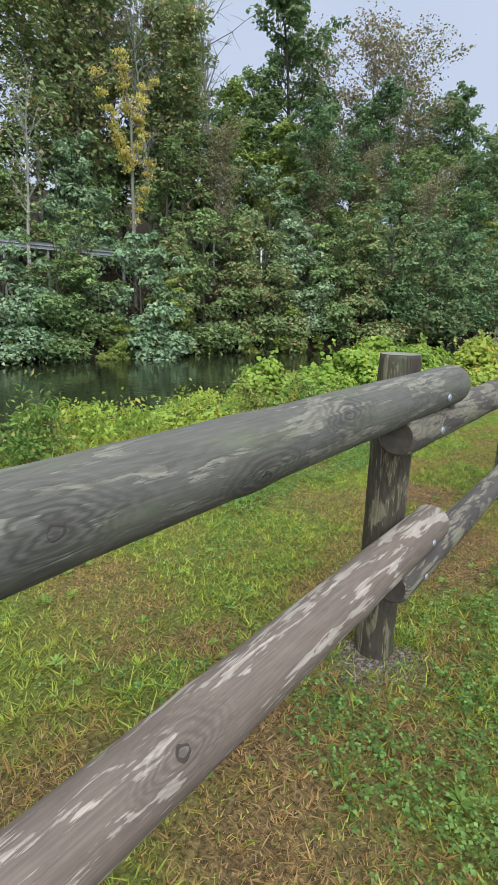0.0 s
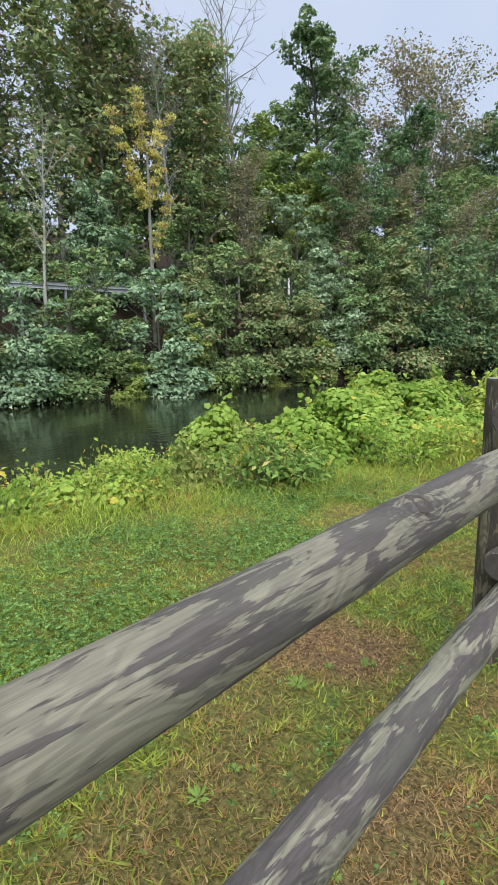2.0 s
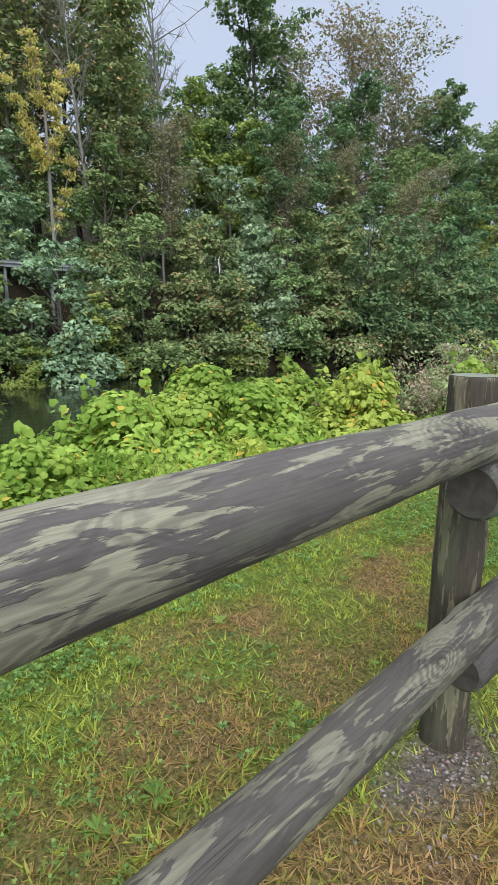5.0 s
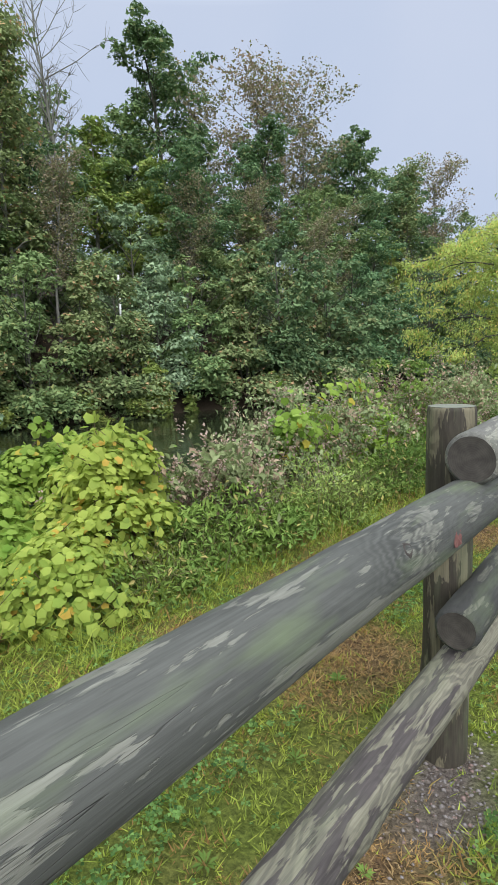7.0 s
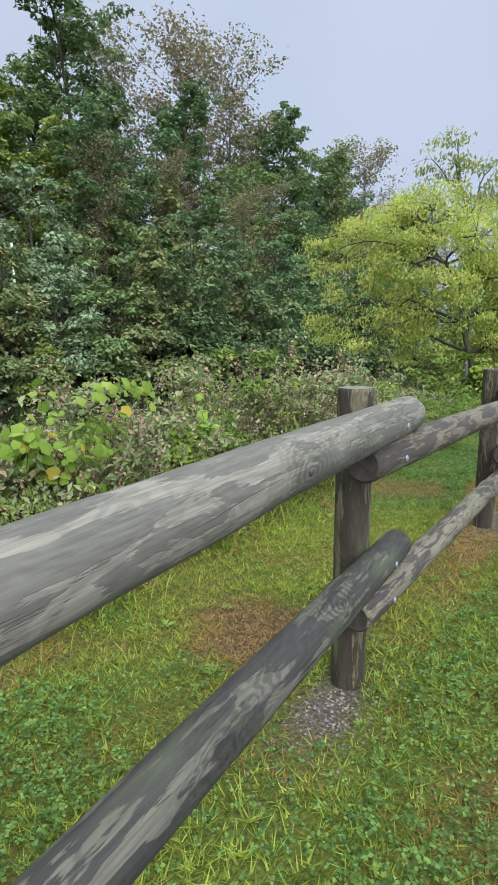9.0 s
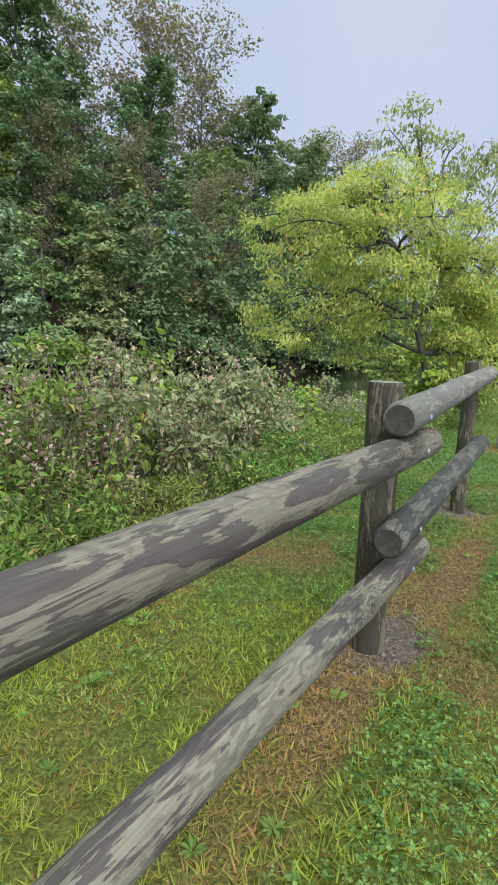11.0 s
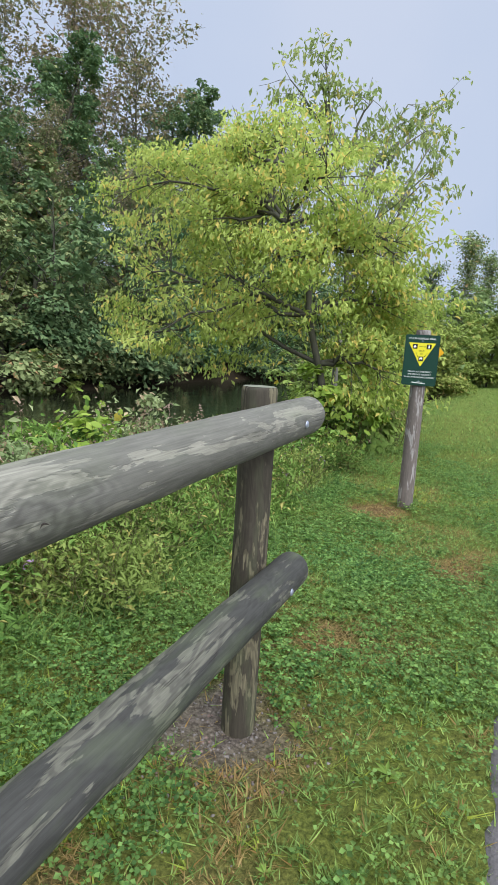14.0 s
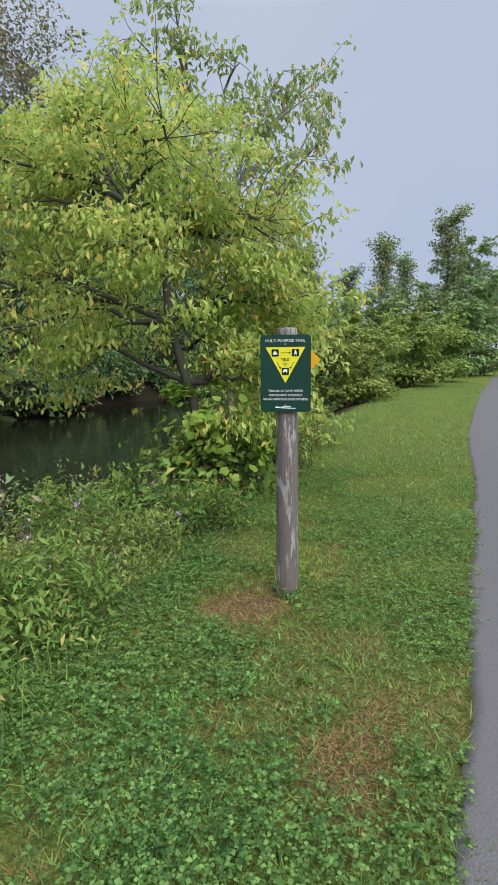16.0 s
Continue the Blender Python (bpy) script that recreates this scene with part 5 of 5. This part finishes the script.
VINES = ((-4.2, 8.7, 1.0, 0.85, 0.98, 60), (-4.1, 7.6, 0.8, 0.65, 0.80, 61), (-4.1, 6.65, 0.6, 0.5, 0.50, 62), (-4.2, 9.9, 0.8, 0.7, 0.88, 63), (-5.0, 8.2, 0.8, 0.9, 0.5, 64), (-3.45, 7.7, 0.4, 0.5, 0.42, 65),
         (-3.35, 8.7, 0.45, 0.6, 0.5, 73), (-4.4, 5.75, 0.36, 0.32, 0.72, 75), (-4.5, 4.5, 0.6, 0.5, 0.2, 76), (-2.7, 13.0, 0.3, 0.4, 0.75, 74))
for x, y, rx, ry, top, seed in VINES:
    vine_mound(x, y, rx, ry, top, seed)
vine_mound(-3.0, 9.5, 0.42, 0.38, 0.98, 72, True), vine_mound(-2.75, 8.9, 0.3, 0.35, 0.5, 78, True)
for x, y, top, seed in ((-3.0, 11.7, 1.28, 66), (-3.1, 12.0, 1.12, 67), (-3.0, 15.1, 1.36, 68), (-3.1, 18.1, 0.8, 69), (-2.5, 17.5, 0.75, 70), (-3.6, 14.2, 1.1, 71)):
    shrub("vine_shoot", "climbing vine shoot with broad bright green leaves", x, y, 0.22, 0.22, top, seed, L_VINE, 420, 0.064, stems=9, broad=True, kind="vine", group="vine shoots")
# leafy herbs at the lawn's edge
for i, (x, y, rx, ry, top) in enumerate(((-4.1, 2.2, 0.5, 0.5, 0.14), (-4.3, 3.4, 0.5, 0.5, 0.12), (-4.2, 4.4, 0.6, 0.5, 0.24), (-4.0, 5.5, 0.6, 0.6, 0.38), (-3.5, 5.7, 0.5, 0.6, 0.34), (-4.9, 4.9, 0.6, 0.5, 0.08), (-5.0, 3.6, 0.6, 0.7, -0.06), (-4.6, 1.2, 0.6, 0.6, 0.1), (-5.5, 6.4, 0.7, 0.6, 0.0), (-3.1, 7.2, 0.45, 0.6, 0.35), (-2.85, 8.2, 0.4, 0.6, 0.3))):
    shrub("bank_weeds", "tangle of yellowing green weeds at the lawn edge", x, y, rx, ry, top, 80 + i, (L_HERB, L_VINE, L_VINE_YELLOW, L_LIGHT)[i % 4], 2600, (0.06, 0.07, 0.05)[i % 3], 0.5, 48, L_YELLOW, 0.06, 0.014, kind="weeds", group="bank weeds")
shrub("tall_weed", "tall spiky yellow-green weed at the water side", -5.7, 6.9, 0.2, 0.2, 0.72, 95, L_LIGHT, 420, 0.07, 0.35, 8, kind="weeds")
shrub("tall_weed", "tall spiky green weed near the water", -4.2, 2.5, 0.14, 0.14, 0.66, 96, L_HERB, 700, 0.075, 0.3, 9, kind="weeds")
# dusty pink seeded shrubs
SEEDED = ((-3.5, 9.8, 0.5, 0.5, 0.4), (-2.75, 10.3, 0.42, 0.42, 0.76), (-3.0, 11.6, 0.6, 0.6, 0.72), (-3.0, 12.6, 0.75, 0.8, 1.12), (-2.9, 13.6, 0.7, 0.7, 1.2), (-2.8, 14.6, 0.75, 0.7, 1.38), (-2.65, 15.6, 0.7, 0.7, 1.22), (-2.9, 16.5, 0.6, 0.7, 0.85),
          (-3.0, 17.6, 0.6, 0.6, 0.75), (-2.9, 18.7, 0.5, 0.6, 0.72), (-3.9, 13.0, 0.8, 0.9, 1.05), (-3.9, 15.2, 0.8, 0.9, 1.0), (-4.0, 11.2, 0.7, 0.7, 0.1))
for i, (x, y, rx, ry, top) in enumerate(SEEDED):
    shrub("seeded_shrub", "silvery green shrub covered in dusty pink-brown seed heads", x, y, rx, ry, top, 110 + i, L_SILVER if i % 4 else L_HERB, 5000, 0.064, 0.46, 46, L_SEED, 0.85 if i == 1 else 0.42, 0.020, M_STEM_BROWN, kind="shrub", group="seeded shrubs")
# under-storey greens between shrubs and lawn
LOW = ((-2.55, 9.2, 0.35, 0.6, 0.35), (-2.45, 10.1, 0.35, 0.6, 0.4), (-2.35, 11.1, 0.35, 0.6, 0.4), (-2.3, 12.1, 0.35, 0.6, 0.45), (-2.2, 13.2, 0.35, 0.6, 0.45), (-2.15, 14.2, 0.35, 0.6, 0.5), (-2.0, 15.1, 0.35, 0.5, 0.45), (-1.95, 15.8, 0.4, 0.5, 0.42), (-1.9, 16.5, 0.45, 0.5, 0.42),
       (-1.95, 17.2, 0.5, 0.5, 0.42), (-1.95, 18.0, 0.45, 0.55, 0.42), (-1.9, 18.8, 0.45, 0.5, 0.38), (-2.0, 19.6, 0.5, 0.5, 0.28), (-2.4, 17.6, 0.5, 0.6, 0.5), (-2.5, 18.9, 0.5, 0.6, 0.4), (-2.6, 20.0, 0.5, 0.5, 0.2), (-2.4, 16.4, 0.4, 0.5, 0.6), (-1.65, 16.6, 0.3, 0.5, 0.2), (-1.6, 17.5, 0.3, 0.5, 0.18), (-1.6, 18.4, 0.3, 0.5, 0.22), (-1.55, 19.3, 0.3, 0.5, 0.16), (-1.5, 20.3, 0.3, 0.5, 0.2))
for i, (x, y, rx, ry, top) in enumerate(LOW):
    shrub("tall_herbs", "green waist-high herbs with a few purple asters by the lawn" if y > 14.5 else "dense green herbs below the shrubs", x, y, rx, ry, top * (0.75 + 0.45 * ((i * 7) % 5) / 4), 140 + i, (L_HERB, L_HERB, L_LIGHT)[i % 3], 3800, (0.048, 0.055, 0.040)[i % 3], 0.34, 44, L_PURPLE if y > 14.5 else None, 0.012, 0.018, kind="herbs", group="tall herbs")
for i, (x, y, rx, ry, top) in enumerate(((-2.3, 20.6, 0.35, 0.4, 0.5), (-2.9, 20.5, 0.4, 0.4, 0.35), (-1.75, 20.2, 0.35, 0.4, 0.3), (-2.2, 21.3, 0.3, 0.3, 0.6), (-1.6, 22.0, 0.4, 0.5, 0.7), (-1.35, 22.7, 0.4, 0.5, 0.9), (-1.7, 21.3, 0.3, 0.3, 0.55), (-1.4, 24.5, 0.4, 0.7, 0.5))):
    shrub("bank_sprouts", "leafy green sprouts and dry stalks at the foot of the tree", x, y, rx, ry, top, 170 + i, L_LIGHT if i % 2 else L_HERB, 900, 0.085, 0.5, 22, L_SEED, 0.2, 0.014, M_STEM_BROWN, kind="sprouts", group="bank sprouts")

shrub("tree_suckers", "leafy yellow-green suckers crowding the foot of the tree", -1.85, 21.3, 0.5, 0.4, 1.05, 190, L_VINE, 1500, 0.075, stems=22, broad=True, kind="shrub")
shrub("tree_suckers", "broad-leaved green suckers beside the leaning trunk", -1.5, 21.9, 0.4, 0.4, 0.8, 191, L_HERB, 1100, 0.075, stems=18, broad=True, kind="shrub")

# far along the trail
hedge = tree("trail_bush", "large yellow-green bush beside the trail", "shrub", 51, 3.6, 2.2, 0.2, L_LIGHT, M_BARK, 6500, 0.21, 20, "round", 0.08, 0.42, 0.6, "trail bushes", billows=60)
hedge2 = tree("trail_bush", "large dull green bush beside the trail", "shrub", 52, 4.4, 2.4, 0.2, L_FAR, M_BARK, 6500, 0.23, 20, "round", 0.08, 0.45, 0.6, "trail bushes", billows=60)
for k, (p, x, y, s) in enumerate(((hedge, -4.0, 33, 0.7), (hedge2, -5.0, 38, 0.95), (hedge, -3.2, 41, 1.0), (hedge2, -5.5, 46, 1.1), (hedge, -1.8, 48, 1.05), (hedge2, -2.8, 55, 1.3), (hedge2, 0.4, 60, 1.2), (hedge2, 1.8, 70, 1.4), (hedge2, 4.5, 80, 1.6), (hedge, -4.6, 29, 0.55), (hedge2, -8, 52, 1.2), (hedge, -2.2, 36, 0.7), (hedge, -0.6, 45, 0.9), (hedge, 0.9, 52, 1.0), (hedge2, 3.2, 64, 1.5))):
    plant(p, x, y, k * 70, s)
for p, x, y, s in ((wood_f, -7.8, 53, 0.8), (wood_f, -5.5, 60, 0.7), (wood_c, -3.5, 66, 0.55), (wood_f, -2.5, 72, 0.9), (wood_b, 3.0, 84, 1.05), (wood_f, 2.2, 80, 1.25), (wood_b, 6.5, 88, 0.9), (wood_a, 9, 96, 0.8), (wood_f, -9.5, 62, 0.8), (wood_b, -6, 90, 0.7), (wood_b, -12, 100, 0.8), (wood_f, -3.2, 58, 0.8)):
    plant(p, x, y, x * 50, s)

# ---- lawn: blades, clover, rosettes, stones ----
def scatter(n, x0, x1, y0, y1, rng):
    x, y = rng.uniform(x0, x1, n), rng.uniform(y0, y1, n)
    ok = (x < path_edge(y) + 0.03 * rng.normal(0, 1, n)) & (x > lawn_edge(y) - 0.9)
    return x[ok], y[ok]


def blades(name, x, y, tall, wide, lean, rng, mat, label, tuft=1):
    """Blades at x, y; with tuft over 1, so many blades spread out from each point."""
    big = np.repeat(rng.uniform(0.6, 1.5, len(x)), tuft)
    x, y = np.repeat(x, tuft), np.repeat(y, tuft)
    out = rng.uniform(0, 6.283, len(x))
    if tuft > 1:
        x, y = x + np.cos(out) * 0.012 * rng.random(len(x)), y + np.sin(out) * 0.012 * rng.random(len(x))
    n = len(x)
    dry, bare = dryness(x, y), stoniness(x, y)
    keep = rng.random(n) > np.maximum(bare * 0.9, 0.2 * np.clip(dry - 0.6, 0, 1))
    x, y, dry, out, big = x[keep], y[keep], dry[keep], out[keep], big[keep]
    n = len(x)
    z = height(x, y)
    an, turn = out, (out + 1.57 + rng.normal(0, 0.5, n) if tuft > 1 else rng.uniform(0, 6.283, n))
    h = tall * big * rng.uniform(0.5, 1.2, n) * (1 - 0.55 * dry) * (0.75 + 0.6 * vnoise(x * 2.3, y * 2.3))
    l = h * lean * rng.uniform(0.3, 1.5, n) * (1 + 0.25 * dry)
    w = wide * rng.uniform(0.6, 1.4, n)
    dx, dy, sx, sy = np.cos(an) * l, np.sin(an) * l, np.cos(turn) * w / 2, np.sin(turn) * w / 2
    base = np.stack([x, y, z - 0.004], -1)
    side = np.stack([sx, sy, sx * 0], -1)
    tip = base + np.stack([dx, dy, h], -1)
    if tuft > 1:
        v = np.stack([base - side, base + side, tip], 1)
        me = fast_mesh(name, v.reshape(-1, 3), np.arange(n * 3).reshape(-1, 3), dry=np.repeat(dry, 3))
    else:
        mid = base + np.stack([dx * 0.3, dy * 0.3, h * 0.55], -1)
        v = np.stack([base, mid + side, tip, mid - side], 1)
        k = np.arange(n)[:, None] * 4
        me = fast_mesh(name, v.reshape(-1, 3), np.concatenate([k + [0, 1, 3], k + [1, 2, 3]]), dry=np.repeat(dry, 4))
    tagged(put(name, me, mat), label, "grass", kind="stuff")


rng = np.random.default_rng(99)
x, y = scatter(84000, -3.4, 0.9, -0.3, 20.5, rng)
far = y > 13.6 + 1.2 * (fbm(x * 1.2, y * 0.3, 2) - 0.5)
blades("lawn_grass", x[~far], y[~far], 0.030, 0.0062, 1.3, rng, M_GRASS, "short mown lawn grass, green with straw-brown patches", 6)
blades("lawn_grass", x[far], y[far], 0.030, 0.0064, 1.3, rng, M_LUSH, "short lush green lawn grass round the trail sign", 6)
x, y = scatter(9000, -2.2, 0.6, -0.3, 20, rng)
ok = fbm(x * 0.9 + 70, y * 0.9, 3) + 0.1 * rng.normal(0, 1, len(x)) > 0.60
x, y = x[ok], y[ok]
blades("lawn_grass", x, y, 0.040, 0.0075, 1.2, rng, M_GRASS, "broad-bladed lawn grass tufts beside the fence", 7)
x, y = scatter(75000, -3.0, 3.0, 20.0, 50, rng)
blades("lawn_grass", x, y, 0.045, 0.012, 0.9, rng, M_LUSH, "short mown lawn grass further along the trail")
x = rng.normal(0, 0.28, 30000) - 0.25
y = rng.uniform(0.5, 30, 30000)
x = x + lawn_edge(y)
wild = y > 14
blades("long_grass", x[~wild], y[~wild], 0.13, 0.006, 1.0, rng, M_GRASS, "longer uncut grass at the edge of the bank")
blades("long_grass", x[wild], y[wild], 0.12, 0.006, 1.0, rng, M_LUSH, "longer green grass among the herbs by the sign")


x, y = scatter(460000, -2.3, 0.6, 0.2, 20.0, rng)
ok = dryness(x, y) > 0.38 + 0.35 * rng.random(len(x))
blades("dead_grass", x[ok], y[ok], 0.022, 0.0042, 2.0, rng, M_STRAW, "matted dead straw-coloured grass in the worn patches")


def clover(name, count, x0, x1, y0, y1, size, rng, cut, label):
    x, y = scatter(count, x0, x1, y0, y1, rng)
    ok = (fbm(x * 1.3 + 40, y * 1.3 + 11, 3) + 0.12 * rng.normal(0, 1, len(x)) > cut + 0.25 * step(y1 - 3, y1, y) + 0.5 * dryness(x, y) - 0.11 * step(-0.45, -0.15, x)) & (stoniness(x, y) < 0.4)
    x, y = x[ok], y[ok]
    n = len(x)
    hub = np.stack([x, y, height(x, y) + rng.uniform(0.008, 0.062, n)], -1)
    first, S = rng.uniform(0, 6.283, n), size * rng.uniform(0.6, 1.4, n)
    cs, als = [], []
    for k in range(3):
        al = np.stack([np.cos(first + 2.094 * k), np.sin(first + 2.094 * k), rng.uniform(-0.1, 0.35, n)], -1)
        cs.append(hub + al * S[:, None] * 0.52), als.append(al)
    L = np.tile(S, 3)
    me = leaf_cloud(name, np.concatenate(cs), np.concatenate(als), L, L * 0.85, rng, 0.14, 0.12)
    a = me.attributes.new("dry", "FLOAT", "POINT")
    a.data.foreach_set("value", np.repeat(np.tile(dryness(x, y) * 0.4, 3), 4).astype(np.float32))
    tagged(put(name, me, M_CLOVER), label, "clover", kind="stuff")


clover("clover_patch", 85000, -3.9, 0.8, 0.4, 25, 0.0125, rng, 0.48, "low green clover and small broad leaves in the lawn")
clover("clover_patch", 56000, -2.0, 0.8, 14.5, 23, 0.0150, rng, 0.40, "thick low clover where the fence ends")
clover("clover_patch", 14000, -3.4, -1.9, 2.6, 7.4, 0.015, rng, 0.30, "band of fresh green clover along the bank")
clover("clover_patch", 8000, -2.0, -1.15, 7.8, 12.0, 0.014, rng, 0.34, "dark green clover between fence and shrubs")
clover("clover_patch", 24000, -0.5, 0.5, 0.8, 16.5, 0.014, rng, 0.42, "broad-leaved clover between fence and trail")

clover("clover_patch", 11000, -1.7, -0.4, 15.9, 20.5, 0.017, rng, 0.24, "deep green clover at the foot of the herbs")

rosettes, axes, sizes = [], [], []
for i in range(420):
    rx_, ry_ = float(rng.uniform(-3.0, 0.6)), float(rng.uniform(0.8, 21))
    if rx_ > path_edge(ry_) - 0.05 or rx_ < lawn_edge(ry_):
        continue
    rz_ = float(height(rx_, ry_))
    sz = rng.uniform(0.022, 0.055)
    for k in range(10):
        an = k * 2.4
        d = np.array([math.cos(an), math.sin(an), 0.45])
        rosettes.append(np.array([rx_, ry_, rz_ + 0.012]) + d * sz * 0.5)
        axes.append(d * 3), sizes.append(sz * rng.uniform(0.7, 1.2))
sizes = np.array(sizes)
tagged(put("lawn_weeds", leaf_cloud("lawn_weeds", np.array(rosettes), np.array(axes), sizes, sizes * 0.28, rng, 0.2, 0.3), M_WEED), "flat rosettes of broad-leaved weeds in the lawn", "weeds", kind="stuff")

# stones and chips round the posts
M_STONE = leaf_material("stone_chips", (0.17, 0.15, 0.14), (0.31, 0.285, 0.275), (0.24, 0.17, 0.15), 0.2, 0.02, 0.9, 0.0)
vs, fs = [], []
cube = np.array([(1, 0, 0), (-1, 0, 0), (0, 1, 0), (0, -1, 0), (0, 0, 1), (0, 0, -1)], float)
octa = np.array([(0, 2, 4), (2, 1, 4), (1, 3, 4), (3, 0, 4), (2, 0, 5), (1, 2, 5), (3, 1, 5), (0, 3, 5)])
for cx, cy, rx, ry in STONY:
    for _ in range(420):
        px_, py_ = rng.normal(cx, rx * 0.75), rng.normal(cy, ry * 0.75)
        s = rng.uniform(0.0025, 0.0085)
        k = cube * rng.uniform(0.6, 1.4, 3) * s
        an = rng.uniform(0, 6.28)
        k = k @ np.array([(math.cos(an), math.sin(an), 0), (-math.sin(an), math.cos(an), 0), (0, 0, 0.6)])
        fs.append(octa + 6 * len(vs))
        vs.append(k + np.array([px_, py_, float(height(px_, py_)) + s * 0.2]))
tagged(put("stone_chips", fast_mesh("stone_chips", np.concatenate(vs), np.concatenate(fs)), M_STONE), "loose grey and pinkish stone chips round the fence posts", "gravel", kind="stuff")
